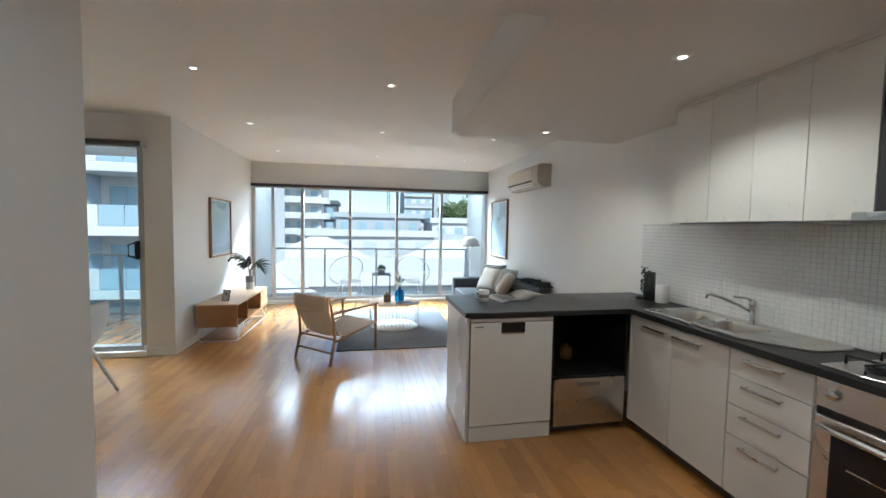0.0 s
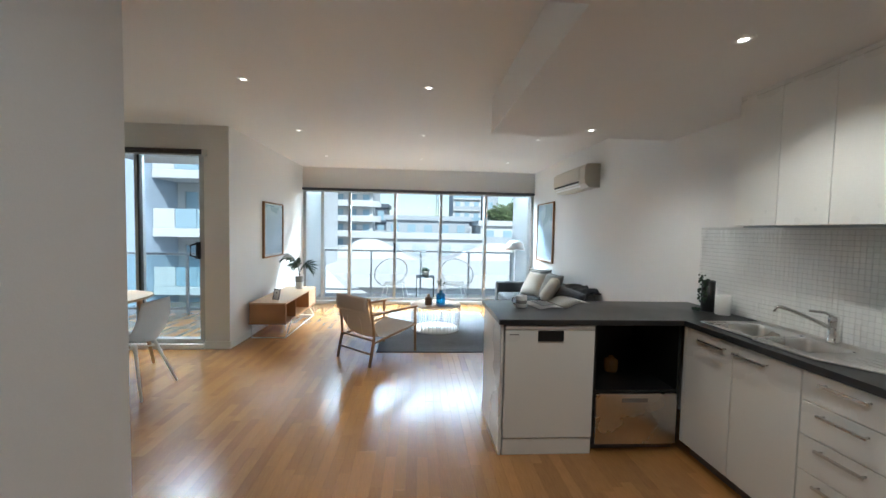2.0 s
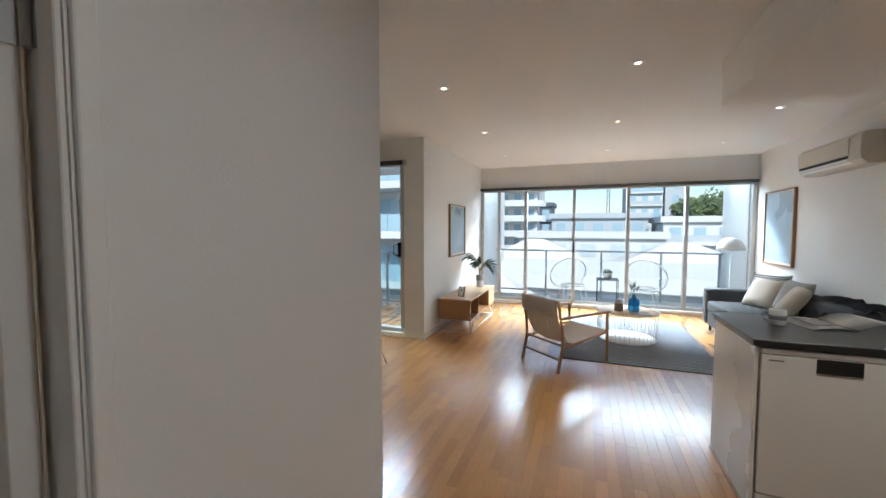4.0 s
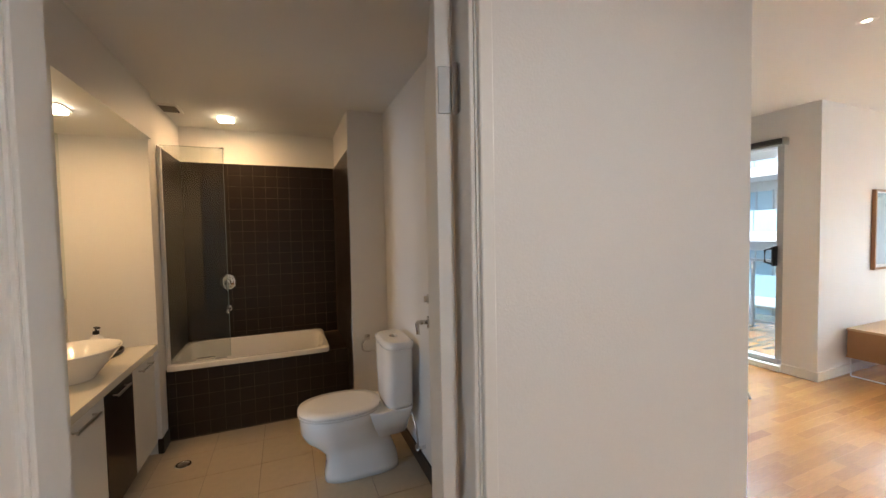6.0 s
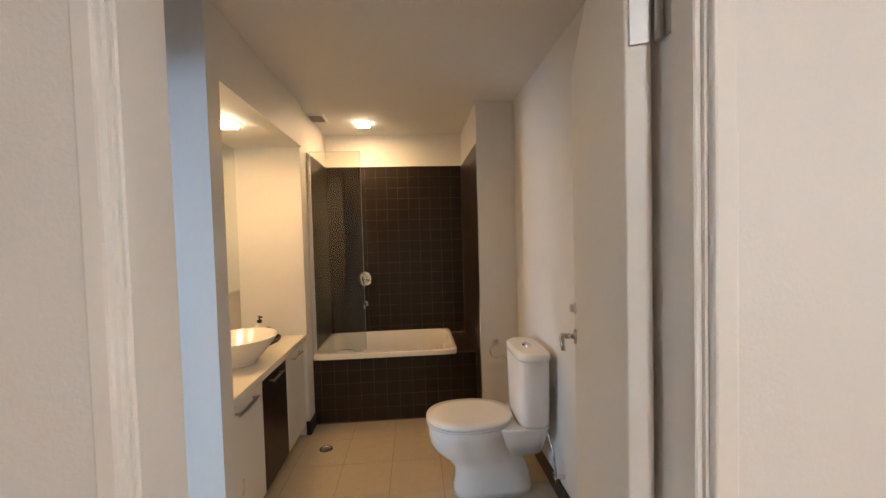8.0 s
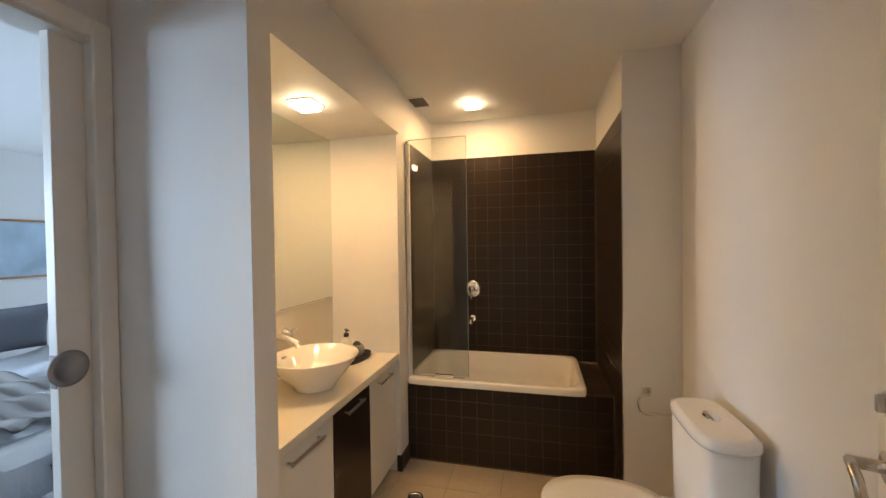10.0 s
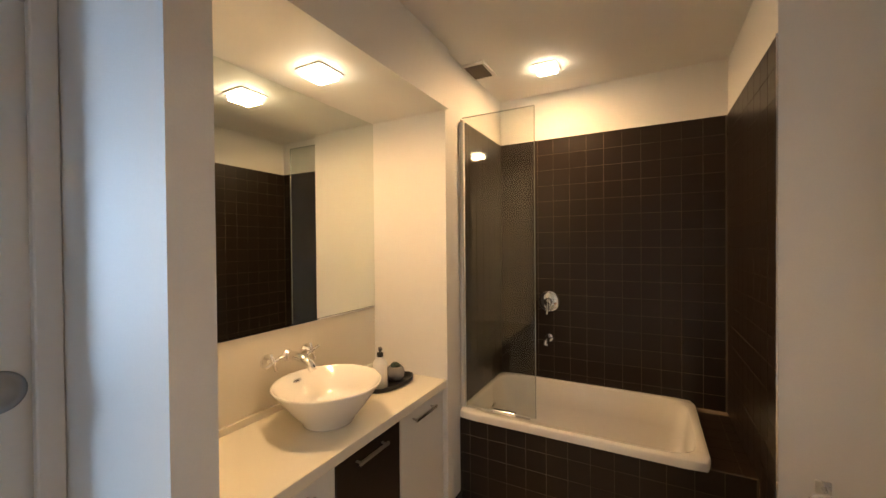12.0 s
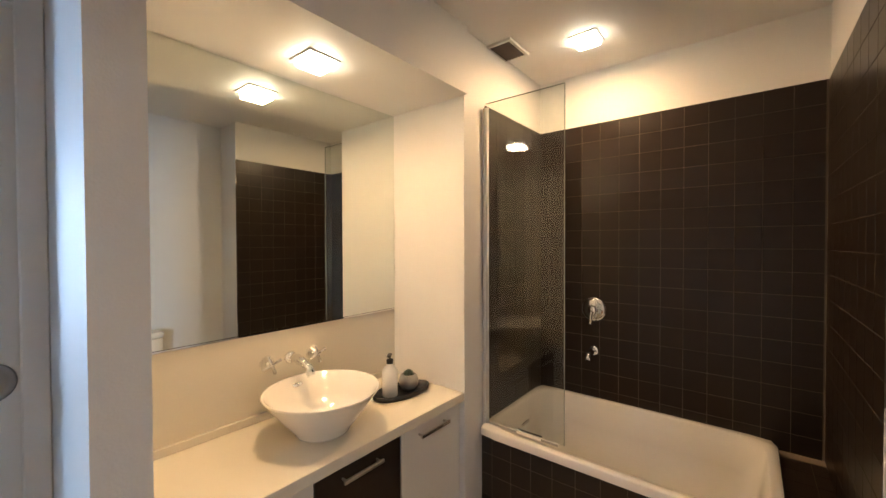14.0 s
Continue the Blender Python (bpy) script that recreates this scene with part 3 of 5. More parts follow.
hob = thing("gas_hob", "stainless gas hob with black cast grates on the benchtop", "hob", (2.26, 1.62, 0.901))
part("plate", box(0, 0, 0, 0.42, 0.57, 0.006, 0.003), STEEL, hob)
for bx, by in ((0.11, 0.43), (0.31, 0.43), (0.11, 0.15), (0.31, 0.15)):
    part("burner", moved(lathe([(0, 0.022), (0.028, 0.022), (0.03, 0.016), (0.045, 0.014), (0.048, 0.0), (0, 0)], 24), pose(bx, by, 0.006)), BLACK, hob)
for by in (0.43, 0.15):
    g = [tube([(0.02, by, 0.006), (0.02, by, 0.042), (0.40, by, 0.042), (0.40, by, 0.006)], 0.006, 6)]
    for bx in (0.11, 0.31):
        g.append(tube([(bx, by - 0.12, 0.006), (bx, by - 0.12, 0.042), (bx, by + 0.12, 0.042), (bx, by + 0.12, 0.006)], 0.006, 6))
    part("grate", join(*g), BLACK, hob)

sk = thing("sink", "stainless steel double bowl sink with drainer set in the benchtop", "sink", (0, 0, 0))


def bowl(x0, y0, x1, y1, depth):
    cx, cy, hx, hy = (x0 + x1) / 2, (y0 + y1) / 2, (x1 - x0) / 2, (y1 - y0) / 2
    bm = bmesh.new()
    rings = []
    n = 40
    for s, z in ((1.0, 0.9035), (0.985, 0.90), (0.95, 0.88), (0.93, 0.88 - depth + 0.03), (0.82, 0.88 - depth), (0.0, 0.88 - depth)):
        if s == 0:
            rings.append([bm.verts.new((cx, cy, z))])
            continue
        ring = []
        for i in range(n):
            a = 2 * math.pi * i / n
            ca, sa = math.cos(a), math.sin(a)
            k = (abs(ca) ** 6 + abs(sa) ** 6) ** (-1 / 6)
            ring.append(bm.verts.new((cx + hx * s * ca * k, cy + hy * s * sa * k, z)))
        rings.append(ring)
    for a, b in zip(rings, rings[1:]):
        for i in range(n):
            q = list(dict.fromkeys([a[i], a[(i + 1) % n], b[(i + 1) % len(b)], b[i % len(b)]]))
            bm.faces.new(q).smooth = True
    bmesh.ops.recalc_face_normals(bm, faces=bm.faces[:])
    return bm


def rim(x0, y0, x1, y1, holes, z):
    """A thin plate with a rounded edge, left open at the holes."""
    ys = sorted({y0, y1, *[h[1] for h in holes], *[h[3] for h in holes]})
    bits = []
    for a, b in zip(ys, ys[1:]):
        h = [k for k in holes if k[1] <= a and k[3] >= b]
        if h:
            bits += [box(x0, a, z, h[0][0], b, z + 0.004), box(h[0][2], a, z, x1, b, z + 0.004)]
        else:
            bits.append(box(x0, a, z, x1, b, z + 0.004))
    return join(*bits)


H1, H2 = (2.325, 2.945, 2.640, 3.225), (2.345, 2.66, 2.61, 2.905)
part("bowl", bowl(*H1, 0.15), STEEL, sk)
part("bowl", bowl(*H2, 0.10), STEEL, sk)
part("rim", join(rim(2.275, 2.60, 2.70, 3.285, [H1, H2], 0.9005), prism([(2.275, 2.5995), (2.45, 2.325), (2.66, 2.325), (2.70, 2.37), (2.70, 2.5995)], 0.9005, 0.9045)), STEEL, sk)
for i in range(6):
    gx = 2.40 + i * 0.048
    part("drain_groove", tube([(gx, 2.40, 0.9045), (gx, 2.585, 0.9045)], 0.0035, 6), STEEL, sk)
part("edge_bead", tube([(2.275, 3.27, 0.905), (2.29, 3.285, 0.905), (2.685, 3.285, 0.905), (2.70, 3.27, 0.905), (2.70, 2.37, 0.905), (2.66, 2.325, 0.905), (2.45, 2.325, 0.905), (2.42, 2.345, 0.905), (2.275, 2.58, 0.905)], 0.005, 8, closed=True), STEEL, sk)
tp = thing("kitchen_tap", "chrome single lever kitchen mixer tap behind the sink", "tap", (2.665, 2.83, 0.9045))
part("body", lathe([(0, 0), (0.028, 0), (0.028, 0.006), (0.022, 0.012), (0.022, 0.10), (0.025, 0.115), (0.022, 0.14), (0, 0.145)], 24), CHROME, tp)
part("spout", tube([(0, 0, 0.07), (-0.05, 0.03, 0.10), (-0.13, 0.09, 0.145), (-0.18, 0.125, 0.165), (-0.195, 0.135, 0.16), (-0.197, 0.137, 0.135)], 0.011, 12, 0.010), CHROME, tp)
part("lever", tube([(0, 0, 0.14), (-0.03, 0.02, 0.155), (-0.085, 0.055, 0.158)], 0.010, 10, 0.006), CHROME, tp)

ucs = [3.215, 2.94, 2.668, 2.404, 2.14]
for i, (b, a) in enumerate(zip(ucs, ucs[1:])):
    u = thing("wall_cabinet", "white laminate wall cabinet, handleless, under the ceiling", "cabinet", (2.41, a, 1.52), group="kitchen wall cabinets")
    w = b - a
    part("body", box(0.019, 0.001, 0, RX - 2.412, w - 0.001, LOW - 1.52 - 0.002), LAM, u)
    part("door", box(0, 0.0015, 0.0, 0.018, w - 0.0015, LOW - 1.52 - 0.028, 0.0012), LAM, u)
    part("scribe", box(0.002, 0.001, LOW - 1.52 - 0.025, 0.019, w - 0.001, LOW - 1.52 - 0.001), LAM, u)
    part("light_rail", box(0.06, 0.002, -0.012, 0.075, w - 0.002, -0.0005), GREYALU, u)
hd = thing("range_hood", "dark canopy range hood with a slim steel visor", "range hood", (2.38, 1.54, 1.50))
part("canopy", box(0.03, 0.0, 0.05, 0.33, 0.595, LOW - 1.51, 0.002), DARKALU, hd)
part("visor", box(-0.10, 0.0, 0.01, 0.33, 0.595, 0.048, 0.004), STEEL, hd)

# splashback: mosaic sheet with raised tiles
setting("splashback", box(RX - 0.004, 0.2, 0.902, RX - 0.0005, 3.885, 1.519), GROUT, "white mosaic tiled kitchen splashback", "splashback")

# things on the bench
pot = thing("black_vase", "black cylinder vase with trailing dark plant on the benchtop", "vase", (2.605, 3.64, 0.90))
part("vase", lathe([(0, 0), (0.042, 0), (0.044, 0.005), (0.044, 0.225), (0.039, 0.227), (0.034, 0.02), (0, 0.02)], 24), BLACK, pot)
rnd = random.Random(4)
lv = []
for i in range(90):
    a, t = rnd.uniform(2.2, 4.0), rnd.random()
    base = Vector((math.cos(a) * (0.045 + 0.02 * rnd.random()), math.sin(a) * (0.045 + 0.02 * rnd.random()), 0.27 - t * 0.20))
    if i % 4 == 0:
        base = Vector((-0.06 - 0.05 * rnd.random(), -0.02 + 0.05 * rnd.random(), 0.012 + 0.01 * rnd.random()))
    lf = lathe([(0, -0.012), (0.006, -0.004), (0.007, 0.002), (0, 0.014)], 5)
    lv.append(moved(lf, Matrix.Translation(base) @ Euler((rnd.uniform(0, 6), rnd.uniform(0, 6), 0)).to_matrix().to_4x4()))
part("foliage", join(*lv), LEAF, pot, "dark trailing leaves")
solid("canister", lathe([(0, 0), (0.045, 0), (0.048, 0.004), (0.048, 0.135), (0.045, 0.14), (0.042, 0.138), (0.042, 0.13), (0, 0.13)], 28), GLOSSW, "white cylinder canister on the benchtop", "canister", (2.628, 3.525, 0.90))
so = thing("power_outlet", "white double power outlet on the mosaic splashback", "power outlet", (RX - 0.006, 3.72, 1.02))
part("plate", box(-0.008, -0.035, -0.055, 0, 0.035, 0.055, 0.003), GLOSSW, so)
part("switch", box(-0.012, -0.02, 0.012, -0.008, 0.0, 0.035, 0.001), GLOSSW, so)
mug = thing("mug", "speckled grey ceramic mug on the peninsula", "mug", (1.232, 3.73, 0.90), 160)
part("cup", lathe([(0, 0), (0.036, 0), (0.039, 0.006), (0.04, 0.085), (0.037, 0.086), (0.035, 0.01), (0, 0.01)], 28), CONC, mug)
part("band", lathe([(0.0405, 0.03), (0.0408, 0.055), (0.0402, 0.055), (0.0402, 0.03)], 28), INK, mug)
part("handle", tube([(0.037, 0, 0.07), (0.06, 0, 0.072), (0.068, 0, 0.045), (0.058, 0, 0.022), (0.037, 0, 0.02)], 0.005, 8), CONC, mug)
mg = thing("magazine", "open magazine lying on the peninsula", "magazine", (1.52, 3.80, 0.901), 12)
for s, n in ((-1, "left"), (1, "right")):
    part("page", thick(grid(14, 2, lambda u, v, s=s: (s * u * 0.21, v * 0.28 - 0.14, 0.004 + 0.03 * math.sin(min(u * 3.1, 3.1)) * (1.0 if s > 0 else 0.4) + (0.03 * u * u if s > 0 else 0))), 0.004), PAPER, mg)
part("picture_block", box(-0.17, -0.09, 0.02, -0.05, 0.08, 0.021), INK, mg)

# ---- air conditioner and pictures ----
ac = thing("air_conditioner", "beige wall-mounted split air conditioner on the living room wall", "air conditioner", (RX, 5.66, 2.03))
acp = [(0, 0.0), (-0.14, 0.0), (-0.195, 0.05), (-0.205, 0.12), (-0.20, 0.26), (-0.17, 0.295), (0, 0.30)]
acm = mat("beige_plastic", (0.58, 0.53, 0.45), 0.45, vary=0.03)
bm = prism([(x, z) for x, z in acp], 0, 1.08, 0.004)
moved(bm, Matrix(((1, 0, 0, 0), (0, 0, 1, 0), (0, 1, 0, 0), (0, 0, 0, 1))))
bmesh.ops.recalc_face_normals(bm, faces=bm.faces[:])
part("casing", bm, acm, ac)
part("front_panel", box(-0.212, 0.16, 0.105, -0.203, 1.075, 0.262, 0.003), acm, ac)
part("vent_slot", box(-0.2035, 0.18, 0.072, -0.19, 1.06, 0.098), BLACK, ac)
part("louvre", moved(box(-0.03, 0.18, -0.003, 0.03, 1.06, 0.003, 0.002), pose(-0.185, 0, 0.045, 0, 50, 0)), GLOSSW, ac)


def picture(name, x, y0, y1, z0, z1, side, label):
    p = thing(name, label, "picture", (x, y0, z0))
    w, h, d, t = y1 - y0, z1 - z0, 0.035 * side, 0.022
    xs = sorted((0, d))
    part("frame", join(box(xs[0], 0, 0, xs[1], t, h, 0.002), box(xs[0], w - t, 0, xs[1], w, h, 0.002), box(xs[0], t, 0, xs[1], w - t, t, 0.002), box(xs[0], t, h - t, xs[1], w - t, h, 0.002)), TIMBER, p, "narrow oak frame")
    a = sorted((0.002 * side, 0.018 * side))
    part("mount", box(a[0], t, t, a[1], w - t, h - t), GLOSSW, p)
    a = sorted((0.0185 * side, 0.0205 * side))
    part("print", box(a[0], t + 0.012, t + 0.03, a[1], w - t - 0.012, h - t - 0.012), SMOKE, p, "blue-grey abstract print")
    a = sorted((0.026 * side, 0.029 * side))
    g = part("glazing", box(a[0], t, t, a[1], w - t, h - t), SHEET, p)
    g.visible_shadow = False
    return p


SHEET = glass("picture_glass", (0.97, 0.97, 0.97), 0.07)
picture("framed_picture", LX, 6.52, 7.28, 1.0, 1.81, 1, "oak framed abstract print on the wall above the console")
picture("framed_picture", RX, 7.22, 8.08, 0.93, 1.97, -1, "tall oak framed print on the wall beside the sofa")

# ---- living room ----
cr = thing("media_console", "low oak media console with open compartments on white wire legs", "console", (-1.70, 5.98, 0))
part("top", box(0, 0, 0.452, 0.47, 1.45, 0.472, 0.002), TIMBERL, cr)
part("base_board", box(0, 0, 0.19, 0.47, 1.45, 0.21, 0.002), TIMBER, cr)
part("back_board", box(0.0, 0.02, 0.21, 0.012, 1.43, 0.452), TIMBER, cr)
for y in (0, 0.40, 1.03, 1.43):
    part("divider", box(0.012, y, 0.21, 0.468, y + 0.02, 0.452, 0.001), TIMBER, cr)
part("drawer_front", box(0.45, 1.055, 0.215, 0.466, 1.425, 0.448, 0.001), TIMBERL, cr)
for y in (0.05, 1.40):
    part("leg", tube([(0.02, y, 0.19), (0.02, y, 0.006), (0.45, y, 0.006), (0.45, y, 0.19)], 0.006, 8), WHITEM, cr, "white wire leg")
part("leg", tube([(0.45, 0.05, 0.006), (0.45, 0.30, 0.188), (0.45, 1.15, 0.188), (0.45, 1.40, 0.006)], 0.006, 8), WHITEM, cr, "white wire leg")
part("leg", tube([(0.45, 0.05, 0.008), (0.45, 1.40, 0.008)], 0.005, 8), WHITEM, cr, "white wire leg")
solid("stone_ornament", lathe([(0, 0), (0.055, 0), (0.075, 0.03), (0.075, 0.08), (0.05, 0.125), (0, 0.14)], 24), CONC, "pale rounded stone ornament in the console", "ornament", (-1.42, 6.56, 0.21))
fr = thing("photo_frame", "small black photo frame standing on the console", "photo frame", (-1.45, 6.22, 0.472), -25)
fr.scale = (0.75, 0.75, 0.75)
part("frame", moved(join(box(-0.07, 0, 0, -0.062, 0.012, 0.19), box(0.062, 0, 0, 0.07, 0.012, 0.19), box(-0.062, 0, 0, 0.062, 0.012, 0.008), box(-0.062, 0, 0.182, 0.062, 0.012, 0.19)), pose(0, 0, 0, -14, 0, 0)), BLACK, fr)
part("print", moved(box(-0.062, 0.006, 0.008, 0.062, 0.010, 0.182), pose(0, 0, 0, -14, 0, 0)), PAPER, fr)
part("stand", moved(box(-0.015, 0.0, 0.0, 0.015, 0.004, 0.14), pose(0, 0.075, 0.0, 22, 0, 0)), BLACK, fr)

vs = thing("leaf_vase", "tall white and grey vase with dark split leaves on the console", "vase", (-1.43, 7.2, 0.472))
part("vase", lathe([(0, 0), (0.055, 0), (0.06, 0.006), (0.06, 0.20), (0.057, 0.20), (0.055, 0.02), (0, 0.02)], 28), CONC, vs)
part("collar", lathe([(0.0605, 0.11), (0.061, 0.199), (0.0602, 0.20), (0.0602, 0.11)], 28), GREYPOT, vs)


def frond(parent, rise, turn, length, droop):
    """A split leaf on a bowed stalk: long tapered fingers fan out from the midrib."""
    m = pose(0, 0, 0.18, 0, 0, turn)

    def rib(t):
        return Vector((0.04 + length * t, 0, rise + 0.10 * math.sin(2.2 * t) - droop * t * t))
    f = part("leaf", moved(tube([(0, 0, 0), (0.015, 0, rise * 0.6), *[rib(k / 6) for k in range(7)]], 0.004, 6, 0.0015), m), LEAF, parent, "dark split leaf")
    for i in range(9):
        t = i / 8
        c, ahead = rib(t), (rib(t + 0.05) - rib(t - 0.05)).normalized()
        for sd_ in (-1, 1):
            ln = 0.06 + 0.11 * math.sin(0.35 + 2.5 * t)
            side = Vector((0, sd_ * 0.75, 0.62 * sd_))
            d = (side * (1 - 0.55 * t) + ahead * (0.25 + 0.9 * t)).normalized()
            w = ahead * 0.020
            mid, tip = c + d * ln * 0.55 + Vector((0, 0, 0.008)), c + d * ln - Vector((0, 0, 0.012))
            b = bmesh.new()
            b.faces.new([b.verts.new(p) for p in (c - w * 0.6, mid - w, tip, mid + w, c + w * 0.6)])
            thick(b, 0.0015)
            part("leaf_finger", moved(b, m), LEAF, f)


frond(vs, 0.22, 200, 0.19, 0.0)
frond(vs, 0.16, -20, 0.21, 0.13)
frond(vs, 0.18, -100, 0.15, 0.08)

# lounge chair, back towards the hall
ch = thing("lounge_chair", "oak framed lounge chair with a tan leather sling seat", "armchair", (0.01, 5.40, 0), 49 - 90)
W2 = 0.265
for s in (-1, 1):
    part("back_leg", tube([(s * W2, -0.36, 0), (s * W2, -0.30, 0.28), (s * W2, -0.31, 0.42), (s * W2, -0.37, 0.72)], 0.017, 10, 0.013), TIMBER, ch)
    part("front_leg", tube([(s * W2, 0.36, 0), (s * W2, 0.35, 0.55)], 0.014, 10, 0.017), TIMBER, ch)
    part("armrest", join(box(s * W2 - 0.022, -0.34, 0.535, s * W2 + 0.022, 0.38, 0.56, 0.008, 2)), TIMBER, ch)
    part("side_rail", tube([(s * W2, -0.31, 0.24), (s * W2, 0.35, 0.33)], 0.013, 8), TIMBER, ch)
part("stretcher", tube([(-W2, -0.335, 0.13), (W2, -0.335, 0.13)], 0.012, 8), TIMBER, ch)
part("stretcher", tube([(-W2, -0.305, 0.27), (W2, -0.305, 0.27)], 0.012, 8), TIMBER, ch)
part("stretcher", tube([(-W2, 0.352, 0.33), (W2, 0.352, 0.33)], 0.012, 8), TIMBER, ch)
part("stretcher", tube([(-W2, -0.372, 0.715), (W2, -0.372, 0.715)], 0.012, 8), TIMBER, ch)


def sling(u, v):
    # from the front rail back over a sag and up to the top rail
    if v < 0.55:
        k = v / 0.55
        y, z = 0.35 - 0.56 * k, 0.345 - 0.06 * k - 0.06 * math.sin(math.pi * k)
    else:
        k = (v - 0.55) / 0.45
        y, z = -0.21 - 0.165 * k - 0.04 * math.sin(math.pi * k), 0.285 + 0.445 * k
    sag = 0.02 * math.sin(math.pi * u) * math.sin(math.pi * v)
    return ((u - 0.5) * 0.49, y - sag, z - sag)


part("sling_seat", thick(grid(12, 28, sling), 0.006), LEATHER, ch, "tan leather sling")
part("back_flap", thick(grid(10, 6, lambda u, v: ((u - 0.5) * 0.50, -0.388 - 0.012 * math.sin(math.pi * v), 0.735 - 0.17 * v)), 0.004), LEATHER, ch)
for s in (-1, 1):
    part("strap", tube([(s * 0.10, -0.36, 0.5), (s * 0.13, -0.33, 0.3)], 0.003, 6), LEATHER, ch)

# rug, woven in narrow ribs
rug = thing("rug", "grey flatwoven wool rug on the oak floor", "rug", (0, 0, 0))
bits = []
for i in range(68):
    y = 5.46 + i * 0.0325
    bits.append(box(0.0, y, 0.0, 1.55, y + 0.030, 0.009 + 0.004 * ((i * 7) % 3), 0.004))
part("weave", join(*bits), RUG, rug)
part("border", join(box(-0.012, 5.45, 0, -0.001, 7.67, 0.010), box(0, 5.445, 0, 1.55, 5.458, 0.010), box(1.551, 5.45, 0, 1.562, 7.67, 0.010)), SOFAM, rug)

# round wire coffee table
ct = thing("coffee_table", "round white wire coffee table with a pale timber top", "coffee table", (0.73, 6.50, 0.014))
ct.scale = (0.95, 0.95, 0.88)
part("tabletop", lathe([(0, 0.40), (0.375, 0.40), (0.38, 0.405), (0.38, 0.413), (0.375, 0.418), (0, 0.418)], 48), TIMBERL, ct)
part("top_ring", moved(tube([(0.385 * math.cos(a * math.pi / 24), 0.385 * math.sin(a * math.pi / 24), 0) for a in range(48)], 0.007, 6, closed=True), pose(0, 0, 0.409)), WHITEM, ct)
part("base_plate", lathe([(0, 0.0), (0.345, 0.0), (0.35, 0.01), (0.345, 0.022), (0, 0.022)], 48), WHITEM, ct)
part("base_ring", moved(tube([(0.36 * math.cos(a * math.pi / 24), 0.36 * math.sin(a * math.pi / 24), 0) for a in range(48)], 0.005, 6, closed=True), pose(0, 0, 0.015)), WHITEM, ct)
wire = mesh_of("wire", tube([(0.36, 0, 0.015), (0.383, 0, 0.405)], 0.0028, 5), WHITEM)
for i in range(40):
    o = new("wire", wire)
    o.parent = ct
    o.matrix_local = pose(0, 0, 0, 0, 0, i * 9)
bv = thing("blue_vase", "blue glass vase with leafy sprigs on the coffee table", "vase", (0.80, 6.48, 0.383))
part("vase", lathe([(0, 0), (0.06, 0), (0.066, 0.01), (0.066, 0.13), (0.05, 0.155), (0.024, 0.165), (0.024, 0.20), (0.020, 0.20), (0.020, 0.165), (0.046, 0.15), (0.061, 0.13), (0.061, 0.012), (0, 0.01)], 32), BLUEV, bv)
rnd = random.Random(9)
for i in range(4):
    a = i * 1.6
    d = Vector((math.cos(a), math.sin(a), 0))
    pts = [Vector((0, 0, 0.02)), Vector((0, 0, 0.2)) + d * 0.008, Vector((0, 0, 0.27)) + d * 0.035, Vector((0, 0, 0.32 + 0.02 * i)) + d * 0.06]
    st = part("sprig", tube(pts, 0.002, 5), SAGE, bv)
    bits = []
    for k in range(7):
        p = pts[2].lerp(pts[3], k / 6)
        b = lathe([(0, -0.02), (0.011, 0), (0, 0.02)], 6, 1, 0.25)
        bits.append(moved(b, Matrix.Translation(p + Vector((rnd.uniform(-.02, .02), rnd.uniform(-.02, .02), 0))) @ Euler((rnd.uniform(-1, 1), rnd.uniform(-1, 1), rnd.uniform(0, 6))).to_matrix().to_4x4()))
    part("leaves", join(*bits), SAGE, st)
cd = thing("candle", "brown ribbed glass candle jar on the coffee table", "candle", (0.62, 6.42, 0.383))
part("jar", lathe([(0, 0), (0.05, 0), (0.052, 0.004), (0.052, 0.03), (0.048, 0.035), (0.052, 0.04), (0.052, 0.07), (0.048, 0.074), (0.052, 0.08), (0.052, 0.10), (0.03, 0.115), (0, 0.115)], 28), mat("brown_jar", (0.20, 0.12, 0.08), 0.3), cd)
part("lid", lathe([(0, 0.115), (0.022, 0.115), (0.024, 0.14), (0.016, 0.155), (0, 0.155)], 20), TIMBERL, cd)
bk = thing("book", "thin grey book lying on the coffee table", "book", (0.86, 6.30, 0.383), 10)
part("cover", box(-0.11, -0.08, 0, 0.11, 0.08, 0.012, 0.001), INK, bk)
part("pages", box(-0.108, -0.083, 0.002, 0.108, -0.0801, 0.010), PAPER, bk)

# sofa along the right wall


def cushion(w, h, t, n=10):
    """A plump square pillow standing on one edge, thick in the middle and pinched at the corners."""
    def side(s):
        def fn(u, v):
            a, b = 2 * u - 1, 2 * v - 1
            k = max(0.0, (1 - a ** 4) * (1 - b ** 4)) ** 0.5
            pinch = 1 - 0.06 * (1 - abs(a) ** 2) * (abs(b) ** 3) - 0.0
            pinch2 = 1 - 0.06 * (1 - abs(b) ** 2) * (abs(a) ** 3)
            return (a * w / 2 * pinch2, s * t / 2 * k, h / 2 + b * h / 2 * pinch)
        return fn
    bm = join(grid(n, n, side(1)), grid(n, n, side(-1)))
    bmesh.ops.remove_doubles(bm, verts=bm.verts, dist=0.0005)
    bmesh.ops.recalc_face_normals(bm, faces=bm.faces[:])
    return bm


